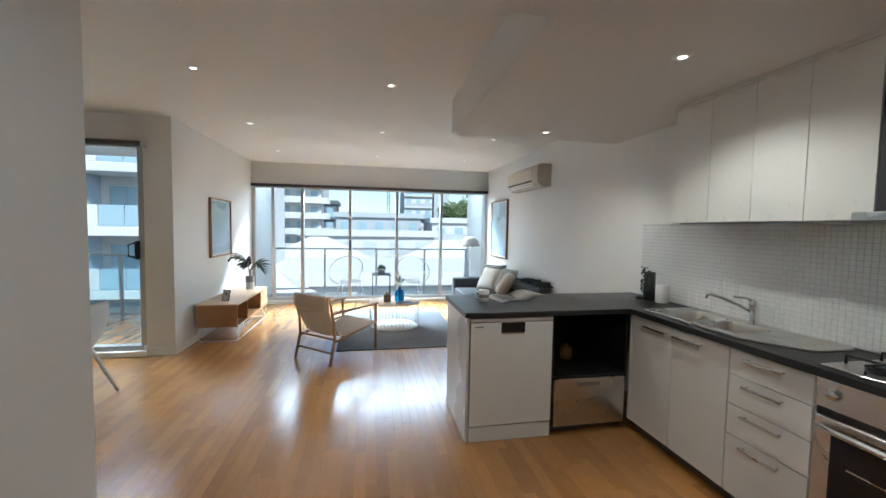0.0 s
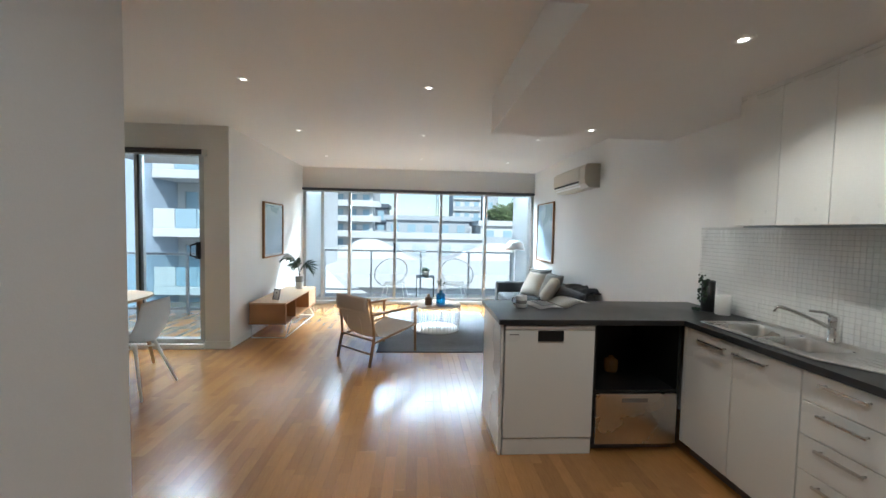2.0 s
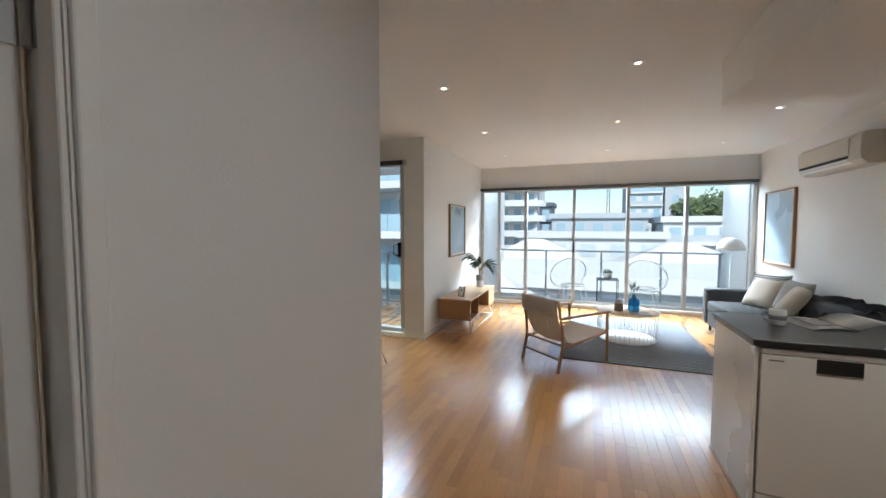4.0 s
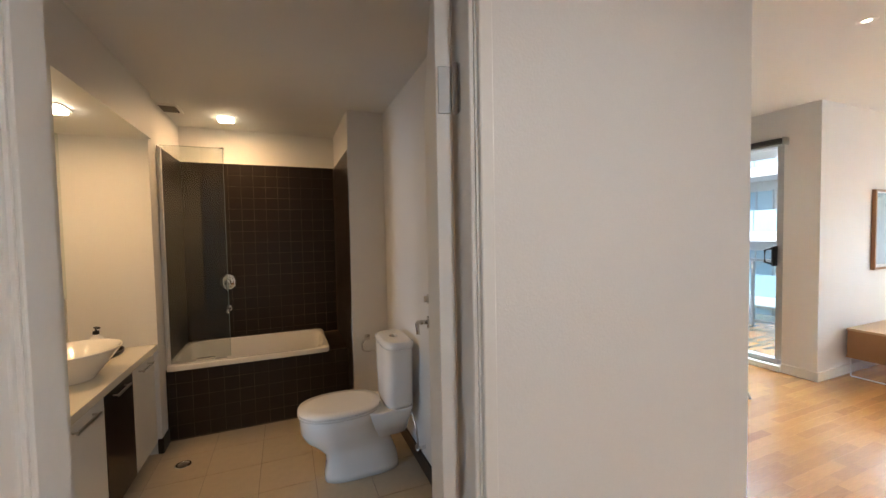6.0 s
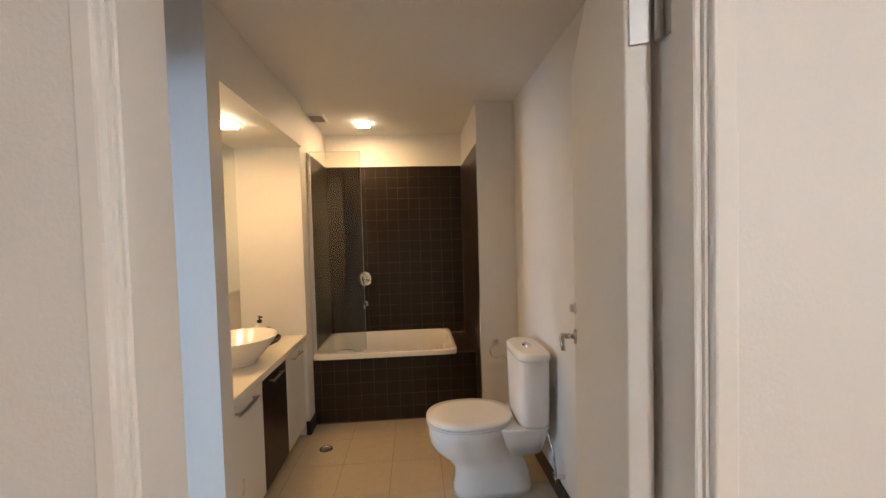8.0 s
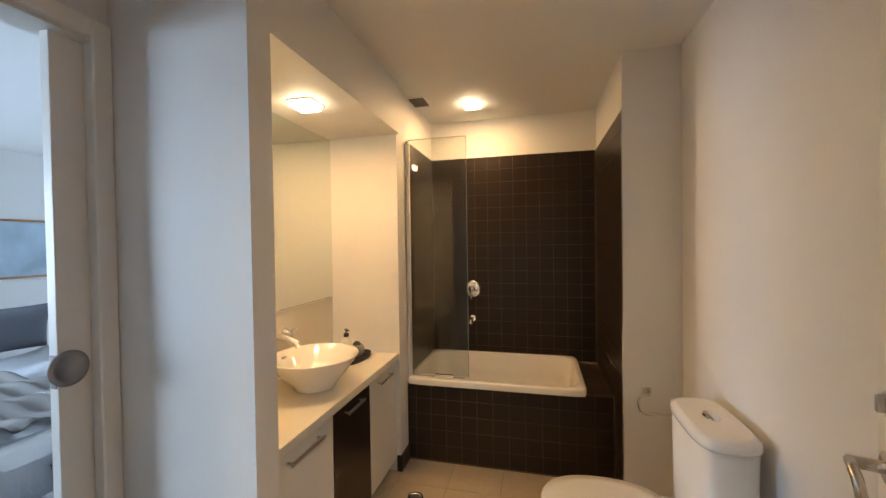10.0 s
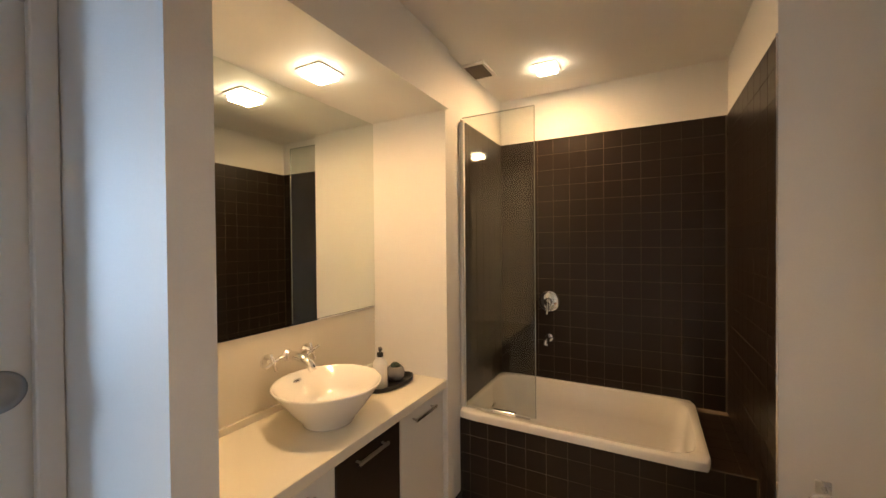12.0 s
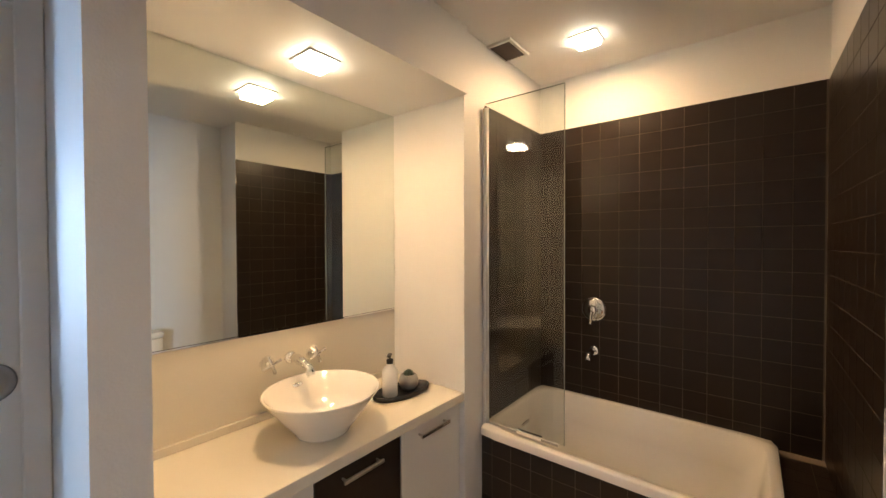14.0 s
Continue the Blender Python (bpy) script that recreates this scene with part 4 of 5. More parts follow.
sf = thing("sofa", "charcoal fabric sofa against the living room wall", "sofa", (1.80, 5.35, 0))
part("base", box(0.03, 0.0, 0.10, 0.86, 2.15, 0.30, 0.02, 2), SOFAM, sf)
for y in (0.02, 1.99):
    part("arm", box(0.0, y, 0.10, 0.86, y + 0.15, 0.60, 0.035, 3), SOFAM, sf)
part("backrest", box(0.66, 0.17, 0.30, 0.88, 1.98, 0.70, 0.05, 3), SOFAM, sf)
for y in (0.18, 1.085):
    part("seat_cushion", box(0.01, y, 0.30, 0.68, y + 0.89, 0.44, 0.035, 3), SOFAM, sf)
for x in (0.08, 0.78):
    for y in (0.08, 2.05):
        part("leg", lathe([(0, 0), (0.015, 0), (0.022, 0.10), (0, 0.10)], 12), BLACK, sf).location = (x, y, 0)


def pillow(label, mt, at, rz, tilt, w=0.46, t=0.16):
    return solid("cushion", moved(cushion(w, w, t), pose(0, 0, 0, tilt, 0, 0)), mt, label, "cushion", at, rz, "sofa cushions")


STRIPE = mat("striped_fabric", (0.12, 0.12, 0.13), 0.9, grain=200, vary=0.2, bump=0.1)
sw = STRIPE.node_tree
wv = sw.nodes.new("ShaderNodeTexWave")
wv.inputs["Scale"].default_value = 14
wv.bands_direction = "Z"
rp = sw.nodes.new("ShaderNodeValToRGB")
rp.color_ramp.elements[0].position, rp.color_ramp.elements[1].position = 0.45, 0.55
rp.color_ramp.elements[0].color, rp.color_ramp.elements[1].color = (0.03, 0.03, 0.035, 1), (0.55, 0.52, 0.48, 1)
tcs = sw.nodes.new("ShaderNodeTexCoord")
sw.links.new(tcs.outputs["Object"], wv.inputs[0])
sw.links.new(wv.outputs[1], rp.inputs[0])
sw.links.new(rp.outputs[0], sw.nodes["Principled BSDF"].inputs["Base Color"])
pillow("cream linen scatter cushion leaning on the sofa", LINEN, (2.24, 6.95, 0.44), -62, -32, 0.42)
pillow("black and cream striped scatter cushion on the sofa", STRIPE, (2.38, 7.12, 0.44), -50, -22, 0.44, 0.13)
pillow("cream linen scatter cushion leaning on the sofa", LINEN, (2.28, 6.45, 0.44), -105, -34, 0.42)
pillow("grey linen scatter cushion on the sofa", LINEN2, (2.40, 6.62, 0.44), -80, -24, 0.42)
tb = solid("throw_blanket", thick(grid(24, 20, lambda u, v: (0.05 + 0.70 * u, 0.75 * v, 0.455 + 0.26 * max(0, min(1, (u - 0.55) * 4)) + 0.022 * math.sin(19 * v + 4 * u) + 0.014 * math.sin(31 * v + 9 * u))), 0.012), THROW, "dark charcoal throw draped over the sofa", "throw", (1.95, 5.45, 0.02))

fl = thing("floor_lamp", "white dome floor lamp on a thin stem behind the sofa", "floor lamp", (2.22, 7.85, 0))
part("base", lathe([(0, 0), (0.13, 0), (0.13, 0.012), (0.02, 0.022), (0, 0.022)], 32), WHITEM, fl)
part("stem", tube([(0, 0, 0.02), (0, 0, 1.25)], 0.008, 10), WHITEM, fl)
part("shade", thick(lathe([(0.175, 1.12), (0.17, 1.17), (0.145, 1.235), (0.09, 1.285), (0.03, 1.302), (0, 1.304)], 36), -0.003), WHITEM, fl, "white metal dome shade")

# dining corner


def dining_chair(at, rz):
    c = thing("dining_chair", "pale grey moulded dining chair on splayed timber legs", "chair", at, rz, "chairs round the dining table")
    shellm = mat("moulded_shell", (0.66, 0.65, 0.63), 0.45, vary=0.03)

    def shell(u, v):
        a = 2 * u - 1
        if v < 0.5:
            k = v / 0.5
            y, z, w = 0.22 - 0.40 * k, 0.45 - 0.02 * math.sin(math.pi * k), 0.21 + 0.02 * k
            side = 0.06 * a * a * (0.3 + k)
        else:
            k = (v - 0.5) / 0.5
            y, z, w = -0.18 - 0.09 * k - 0.03 * math.sin(math.pi * k), 0.45 + 0.37 * k, 0.23 - 0.05 * k * k
            return (a * w, y + 0.09 * a * a * (1 - 0.3 * k), z + 0.06 * a * a * max(0, 1 - 3 * k) - 0.02 * a * a * k)
        return (a * w, y, z + side)
    part("shell", thick(grid(16, 24, shell), 0.010), shellm, c)
    for sx, sy in ((-1, -1), (1, -1), (-1, 1), (1, 1)):
        part("leg", tube([(sx * 0.11, sy * 0.10, 0.44), (sx * 0.23, sy * 0.23, 0)], 0.015, 10, 0.009), TIMBERL if sy > 0 else WHITEM, c)
    part("cross_bar", join(tube([(-0.13, -0.12, 0.37), (0.13, 0.12, 0.37)], 0.007, 6), tube([(0.13, -0.12, 0.37), (-0.13, 0.12, 0.37)], 0.007, 6)), WHITEM, c)
    return c


dining_chair((-2.0, 4.40, 0), 90)
dt = thing("dining_table", "pale timber round-cornered dining table", "table", (-2.78, 4.45, 0))
part("tabletop", prism([(0.62 * math.cos(a * math.pi / 18) * (abs(math.cos(a * math.pi / 18)) ** 4 + abs(math.sin(a * math.pi / 18)) ** 4) ** -0.25, 0.75 * math.sin(a * math.pi / 18) * (abs(math.cos(a * math.pi / 18)) ** 4 + abs(math.sin(a * math.pi / 18)) ** 4) ** -0.25) for a in range(36)], 0.725, 0.75, 0.004), TIMBERL, dt)
for sx in (-1, 1):
    for sy in (-1, 1):
        part("leg", tube([(sx * 0.42, sy * 0.55, 0.725), (sx * 0.50, sy * 0.64, 0)], 0.024, 12, 0.015), TIMBERL, dt)

# ---- bathroom ----
va = thing("vanity", "white vanity cabinet with one dark door under a cream top", "vanity", (0, 0, 0))
part("carcass", join(box(-2.883, -0.23, 0.08, -1.708, 0.18, 0.10), box(-2.883, -0.238, 0.08, -1.708, -0.23, 0.703)), LAM, va)
for x0, x1, m_, hx in ((-2.882, -2.50, LAM, 1), (-2.497, -2.125, BROWNLAM, 1), (-2.122, -1.708, LAM, 1)):
    d = part("door", box(x0 + 0.002, 0.182, 0.085, x1 - 0.002, 0.20, 0.702, 0.0015), m_, va, "dark brown door" if m_ is BROWNLAM else "")
    bar_handle(d, (x0 + 0.11, 0.20, 0.655), (x1 - 0.09, 0.20, 0.655), (0, 0.026, 0))
part("kickboard", box(-2.883, 0.13, 0, -1.708, 0.145, 0.08), BROWNLAM, va)
part("top", join(box(-2.884, -0.239, 0.705, -1.706, 0.222, 0.745, 0.003, 2), box(-2.884, -0.239, 0.7455, -1.706, -0.222, 0.775, 0.002)), STONE, va, "cream stone vanity top")
setting("splash_panel", box(-2.884, -0.2395, 0.776, -1.7065, -0.232, 1.082), STONE, "cream glossy panel between vanity top and mirror", "splashback")
mr = thing("mirror", "large frameless wall mirror above the vanity", "mirror", (-2.883, -0.239, 1.09))
part("glass", box(0, 0, 0, 1.175, 0.012, 1.012, 0.0015), MIRROR, mr)
part("clip_rail", box(0, 0, -0.006, 1.175, 0.014, -0.0005), CHROME, mr)
bs = thing("basin", "white conical ceramic vessel basin on the vanity top", "basin", (-2.275, 0.02, 0.745))
part("bowl", lathe([(0, 0), (0.095, 0), (0.10, 0.008), (0.105, 0.02), (0.15, 0.07), (0.205, 0.145), (0.21, 0.152), (0.207, 0.156), (0.20, 0.152), (0.145, 0.08), (0.08, 0.035), (0.025, 0.028), (0, 0.028)], 56, 1.0, 0.98), CERAMIC, bs)
part("waste", lathe([(0, 0.034), (0.018, 0.034), (0.024, 0.030), (0.024, 0.028)], 24), CHROME, bs)
part("overflow", moved(lathe([(0, 0.003), (0.012, 0.003), (0.014, 0), (0, 0)], 16, 1.6, 0.6), pose(0.0, -0.172, 0.128, -62, 0, 0)), CHROME, bs)
for x in (-2.19, -2.39):
    t = thing("wall_tap", "chrome cross-handle wall tap above the basin", "tap", (x, -0.231, 0.965), group="basin wall taps")
    part("flange", moved(lathe([(0, 0), (0.028, 0), (0.026, 0.008), (0.016, 0.022), (0.014, 0.04), (0, 0.042)], 24), pose(0, 0, 0, -90, 0, 0)), CHROME, t)
    for a in (20, 110):
        part("cross_arm", moved(tube([(-0.04, 0.042, 0), (0.04, 0.042, 0)], 0.007, 10), pose(0, 0, 0, 0, a, 0)), CHROME, t)
sp = thing("wall_spout", "chrome curved wall spout over the basin", "spout", (-2.29, -0.231, 0.965))
part("flange", moved(lathe([(0, 0), (0.026, 0), (0.024, 0.007), (0.017, 0.014), (0, 0.014)], 24), pose(0, 0, 0, -90, 0, 0)), CHROME, sp)
part("pipe", tube([(0, 0, 0), (0, 0.05, 0.004), (0, 0.10, -0.004), (0, 0.14, -0.022), (0, 0.155, -0.045)], 0.019, 16, 0.016), CHROME, sp)
ty = thing("tray", "black oval tray on the vanity top", "tray", (-2.70, 0.005, 0.745), -8)
part("base", lathe([(0, 0), (0.11, 0), (0.118, 0.006), (0.12, 0.022), (0.115, 0.022), (0.112, 0.008), (0, 0.008)], 40, 1.25, 0.64), BLACK, ty)
sd = thing("soap_dispenser", "white pump bottle with a black head on the tray", "soap bottle", (-2.635, -0.005, 0.7535), 40)
part("bottle", lathe([(0, 0), (0.027, 0), (0.029, 0.004), (0.029, 0.095), (0.022, 0.108), (0.011, 0.114), (0.011, 0.122), (0, 0.122)], 28), GLOSSW, sd)
part("pump", join(lathe([(0, 0.122), (0.013, 0.122), (0.013, 0.138), (0.004, 0.140), (0.004, 0.156), (0, 0.156)], 16), box(-0.008, -0.008, 0.152, 0.034, 0.008, 0.160, 0.003)), BLACK, sd)
sd.scale = (1.18, 1.18, 1.18)
sc = thing("succulent_pot", "small succulent in a round grey concrete pot on the tray", "potted plant", (-2.745, 0.005, 0.7535))
part("pot", lathe([(0, 0), (0.024, 0), (0.038, 0.018), (0.041, 0.035), (0.034, 0.055), (0.027, 0.062), (0.024, 0.060), (0.024, 0.052), (0, 0.052)], 28), GREYPOT, sc)
sc.scale = (1.15, 1.15, 1.15)
rnd = random.Random(3)
bits = []
for i in range(26):
    a, e = i * 2.4, 0.25 + 1.2 * (i / 26)
    b = lathe([(0, 0), (0.006, 0.010), (0.005, 0.018), (0, 0.026)], 6, 1, 0.5)
    bits.append(moved(b, Matrix.Translation((0, 0, 0.055)) @ Euler((0, math.pi / 2 - e, a)).to_matrix().to_4x4()))
part("rosette", join(*bits), SAGE, sc)

# bath
bt = thing("bathtub", "white acrylic bath set in dark tiled surround", "bathtub", (0, 0, 0))


def tub():
    x0, x1, y0, y1 = -3.696, -2.985, 0.2255, 1.345
    cx, cy, hx, hy = (x0 + x1) / 2, (y0 + y1) / 2, (x1 - x0) / 2, (y1 - y0) / 2
    bm = bmesh.new()
    n = 64
    rings = []
    spec = ((1, 1, 0.515, 24), (1.0, 1.0, 0.545, 24), (0.99, 0.994, 0.552, 20), (0.90, 0.94, 0.552, 8), (0.88, 0.925, 0.545, 7), (0.84, 0.89, 0.40, 6), (0.78, 0.82, 0.22, 5), (0.68, 0.72, 0.165, 4), (0, 0, 0.15, 2))
    for sx, sy, z, p in spec:
        if sx == 0:
            rings.append([bm.verts.new((cx, cy, z))])
            continue
        ring = []
        for i in range(n):
            a = 2 * math.pi * i / n
            ca, sa = math.cos(a), math.sin(a)
            k = (abs(ca) ** p + abs(sa) ** p) ** (-1 / p)
            ring.append(bm.verts.new((cx + hx * sx * ca * k, cy + hy * sy * sa * k, z)))
        rings.append(ring)
    for a, b in zip(rings, rings[1:]):
        for i in range(n):
            q = list(dict.fromkeys([a[i], a[(i + 1) % n], b[(i + 1) % len(b)], b[i % len(b)]]))
            bm.faces.new(q).smooth = True
    bmesh.ops.recalc_face_normals(bm, faces=bm.faces[:])
    return bm


part("shell", tub(), CERAMIC, bt)
part("waste", lathe([(0, 0.006), (0.02, 0.006), (0.028, 0.001), (0.028, 0)], 20), CHROME, bt).location = (-3.34, 0.45, 0.165)
part("overflow", box(-3.42, 0.283, 0.43, -3.33, 0.288, 0.45, 0.002), CHROME, bt)
FRONT = -3.03
bath_front = setting("bath_front", join(box(FRONT - 0.04, 0.2255, 0, FRONT, 1.499, 0.514), box(BW + 0.001, 1.345, 0, FRONT - 0.04, 1.499, 0.514)), DGROUT, "dark tiled bath surround", "bath surround")
wall_tiles_west = setting("tile_wall_west", box(BW + 0.0005, 0.2255, 0.514, BW + 0.004, 1.4995, 2.105), DGROUT, "dark brown tiled wall behind the bath", "tiled wall")
wall_tiles_side = setting("tile_wall_side", box(BW + 0.005, 1.4955, 0.0, -2.81, 1.4995, 2.105), DGROUT, "dark brown tiled wall at the end of the bath", "tiled wall")
tile_wall_left = setting("tile_wall_left", box(BW + 0.005, 0.2255, 0.514, FRONT - 0.03, 0.2292, 2.105), DGROUT, "dark brown tiled wall behind the bath screen", "tiled wall")
setting("tile_trim", box(-2.8105, 1.494, 0, -2.8065, 1.4985, 2.11), CHROME, "thin metal tile edge trim", "trim")
mx = thing("bath_mixer", "chrome round bath mixer with a lever on the dark tiles", "mixer tap", (BW + 0.012, 0.555, 1.055))
part("plate", moved(lathe([(0, 0.014), (0.05, 0.014), (0.066, 0.008), (0.07, 0), (0, 0)], 36), pose(0, 0, 0, 0, 90, 0)), CHROME, mx)
part("hub", moved(lathe([(0, 0.05), (0.02, 0.05), (0.026, 0.04), (0.026, 0.012), (0, 0.012)], 24), pose(0, 0, 0, 0, 90, 0)), CHROME, mx)
part("lever", tube([(0.045, 0, 0.0), (0.06, 0, -0.03), (0.066, 0.0, -0.075)], 0.011, 10, 0.008), CHROME, mx)
so = thing("bath_spout", "chrome bath spout on the dark tiles", "spout", (BW + 0.012, 0.555, 0.82))
part("flange", moved(lathe([(0, 0.008), (0.024, 0.008), (0.028, 0), (0, 0)], 24), pose(0, 0, 0, 0, 90, 0)), CHROME, so)
part("pipe", tube([(0, 0, 0), (0.06, 0, 0.0), (0.10, 0, -0.008), (0.115, 0, -0.03)], 0.017, 12, 0.015), CHROME, so)
gs = thing("bath_screen", "frameless glass bath screen with a white wall channel", "shower screen", (-3.045, 0.2305, 0.553))
p = part("pane", box(-0.003, 0.012, 0.012, 0.003, 0.40, 1.55, 0.001), SCREEN, gs)
p.visible_shadow = False
part("wall_channel", join(box(-0.014, 0, 0, 0.014, 0.012, 1.53, 0.002), tube([(0, 0.017, 0.0), (0, 0.017, 1.53)], 0.009, 10)), GLOSSW, gs)
part("polished_edge", box(-0.0035, 0.4002, 0.012, 0.0035, 0.4035, 1.5535, 0.001), EDGE, gs, "polished glass edge")
part("polished_edge", box(-0.0035, 0.014, 1.5502, 0.0035, 0.4, 1.5535, 0.001), EDGE, gs, "polished glass edge")
part("seal", box(-0.005, 0.012, 0.0, 0.005, 0.375, 0.0115, 0.001), ALU, gs)
part("hinge_block", box(-0.008, 0.18, 0.001, 0.012, 0.30, 0.02, 0.002), CHROME, gs)
vg = thing("exhaust_vent", "square brown ceiling exhaust grille", "vent", (-3.18, 0.285, BATHC))
part("frame", join(box(-0.10, -0.07, -0.012, 0.10, -0.055, 0), box(-0.10, 0.055, -0.012, 0.10, 0.07, 0), box(-0.10, -0.055, -0.012, -0.085, 0.055, 0), box(0.085, -0.055, -0.012, 0.10, 0.055, 0)), GLOSSW, vg)
for i in range(6):
    part("slat", moved(box(-0.085, -0.008, -0.001, 0.085, 0.008, 0.001), pose(0, -0.045 + i * 0.018, -0.007, 30, 0, 0)), KICK, vg)
part("backing", box(-0.085, -0.055, -0.0025, 0.085, 0.055, -0.0005), BLACK, vg)

# toilet, cistern against the north wall
to = thing("toilet", "white close-coupled ceramic toilet with closed lid", "toilet", (-2.165, BN - 0.03, 0), 180)


def oval(stations, n=40):
    """A solid through oval rings (centre y, half x, half y, z, squareness)."""
    bm = bmesh.new()
    rings = []
    for cy, hx, hy, z, p in stations:
        ring = []
        for i in range(n):
            a = 2 * math.pi * i / n
            ca, sa = math.cos(a), math.sin(a)
            k = (abs(ca) ** p + abs(sa) ** p) ** (-1 / p)
            ring.append(bm.verts.new((hx * ca * k, cy + hy * sa * k, z)))
        rings.append(ring)
    for a, b in zip(rings, rings[1:]):
        for i in range(n):
            bm.faces.new((a[i], a[(i + 1) % n], b[(i + 1) % n], b[i])).smooth = True
    bm.faces.new(rings[0][::-1])
    bm.faces.new(rings[-1])
    bmesh.ops.recalc_face_normals(bm, faces=bm.faces[:])
    return bm


part("pan", oval([(0.315, 0.110, 0.225, 0.0, 3.5), (0.315, 0.107, 0.222, 0.03, 3.5), (0.315, 0.098, 0.210, 0.10, 3.2), (0.33, 0.094, 0.205, 0.155, 3), (0.365, 0.108, 0.215, 0.20, 2.7), (0.405, 0.138, 0.235, 0.25, 2.4), (0.428, 0.160, 0.238, 0.30, 2.3), (0.435, 0.172, 0.235, 0.345, 2.3), (0.435, 0.178, 0.235, 0.39, 2.3), (0.435, 0.172, 0.23, 0.397, 2.3)]), CERAMIC, to)
part("shelf", oval([(0.16, 0.10, 0.13, 0.22, 3), (0.155, 0.15, 0.145, 0.34, 4), (0.155, 0.165, 0.15, 0.385, 5), (0.155, 0.163, 0.148, 0.397, 5)]), CERAMIC, to)
part("seat", oval([(0.44, 0.182, 0.238, 0.399, 2.3), (0.44, 0.186, 0.242, 0.405, 2.3), (0.44, 0.185, 0.241, 0.414, 2.3)]), CERAMIC, to)
part("lid", oval([(0.438, 0.186, 0.242, 0.416, 2.3), (0.438, 0.188, 0.244, 0.424, 2.3), (0.438, 0.182, 0.238, 0.434, 2.3), (0.438, 0.14, 0.19, 0.439, 2.2)]), CERAMIC, to)
cs = part("cistern", oval([(0.095, 0.16, 0.085, 0.3975, 4), (0.095, 0.17, 0.088, 0.42, 4), (0.095, 0.178, 0.092, 0.76, 4)]), CERAMIC, to)
part("cistern_lid", oval([(0.095, 0.184, 0.094, 0.762, 4), (0.095, 0.188, 0.097, 0.772, 4), (0.095, 0.186, 0.095, 0.792, 4), (0.095, 0.165, 0.08, 0.803, 3.5)]), CERAMIC, cs)
part("flush_button", lathe([(0, 0.812), (0.026, 0.812), (0.032, 0.806), (0.032, 0.802)], 28, 1.2, 0.8), CHROME, cs).location = (0, 0.095, 0)
for sx in (-0.075, 0.075):
    part("seat_hinge", tube([(sx - 0.02, 0.215, 0.418), (sx + 0.02, 0.215, 0.418)], 0.013, 10), CHROME, to)
part("floor_bolt", moved(lathe([(0, 0.004), (0.009, 0.004), (0.009, 0), (0, 0)], 12), pose(0.1, 0.36, 0.06, 0, 90, 0)), BLACK, to)
iv = thing("inlet_valve", "chrome water inlet valve with hose beside the toilet", "valve", (-1.95, BN, 0.16))
part("valve", join(tube([(0, 0, 0), (0, -0.05, 0)], 0.012, 10), tube([(-0.03, -0.045, 0), (0.03, -0.045, 0)], 0.014, 10)), CHROME, iv)
part("hose", tube([(0, -0.045, 0.01), (-0.01, -0.05, 0.12), (-0.07, -0.06, 0.20), (-0.11, -0.06, 0.242)], 0.006, 8), STEEL, iv)
th = thing("toilet_roll_holder", "bent chrome toilet roll holder on the pier", "toilet roll holder", (-2.81, 1.61, 0.645))
part("plate", box(0, -0.02, -0.02, 0.008, 0.02, 0.02, 0.002), STEEL, th)
part("bar", tube([(0.008, 0, 0), (0.045, 0, -0.005), (0.05, -0.035, -0.01), (0.05, -0.05, -0.04), (0.05, -0.045, -0.085), (0.05, -0.02, -0.10), (0.05, 0.105, -0.10)], 0.0075, 10), CHROME, th)
dn = thing("floor_drain", "round chrome floor drain in the tiles", "floor drain", (-2.665, 0.385, 0.0))
part("ring", lathe([(0.03, 0.0005), (0.03, 0.003), (0.045, 0.003), (0.047, 0.0005)], 28), CHROME, dn)
part("grate", lathe([(0, 0.0015), (0.03, 0.0015), (0.03, 0.0003)], 20), KICK, dn)
setting("tile_skirting", join(box(-2.809, BN - 0.010, 0, HX - 0.11, BN - 0.0005, 0.10, 0.001), box(-2.8095, 1.50, 0, -2.80, BN - 0.011, 0.10, 0.001), box(FRONT + 0.002, 0.2255, 0, -2.884, 0.235, 0.10, 0.001), box(-2.884, 0.2015, 0, -2.875, 0.235, 0.10, 0.001)), DTILE, "dark tile skirting of the bathroom", "skirting")

# ---- bedroom glimpse ----
bd = thing("bed", "unmade white bed with grey tasselled throw", "bed", (-2.6, -2.35, 0), 0)
part("base", box(-0.85, -1.05, 0.0, 0.80, 1.05, 0.26, 0.02), BEDW, bd)
part("mattress", box(-0.83, -1.03, 0.26, 0.80, 1.03, 0.50, 0.05, 3), BEDW, bd)
rnd = random.Random(5)
part("quilt", thick(grid(40, 40, lambda u, v: (-0.86 + 1.72 * u, -1.08 + 2.16 * v, 0.53 + 0.02 * math.sin(13 * u + 7 * v) + 0.015 * math.sin(29 * v - 11 * u) - 0.30 * max(0, (abs(2 * v - 1) - 0.9) * 10) ** 1.5 - 0.30 * max(0, (2 * u - 1 - 0.9) * 10) ** 1.5)), 0.03), BEDW, bd)
part("throw", thick(grid(30, 20, lambda u, v: (0.15 + 0.58 * u, -0.2 + 1.25 * v, 0.575 + 0.02 * math.sin(17 * v + 5 * u) + 0.012 * math.sin(31 * u))), 0.012), LINEN2, bd, "grey woven throw")
for i in range(3):
    part("tassel", moved(lathe([(0, 0), (0.05, 0.01), (0.06, 0.05), (0.02, 0.09), (0, 0.09)], 10), pose(0.55 - i * 0.14, 1.09, 0.30)), BEDG, bd, "dark grey tassel")
sd2 = thing("side_table", "small white bedside table in the bedroom", "side table", (-2.75, -3.95, 0))
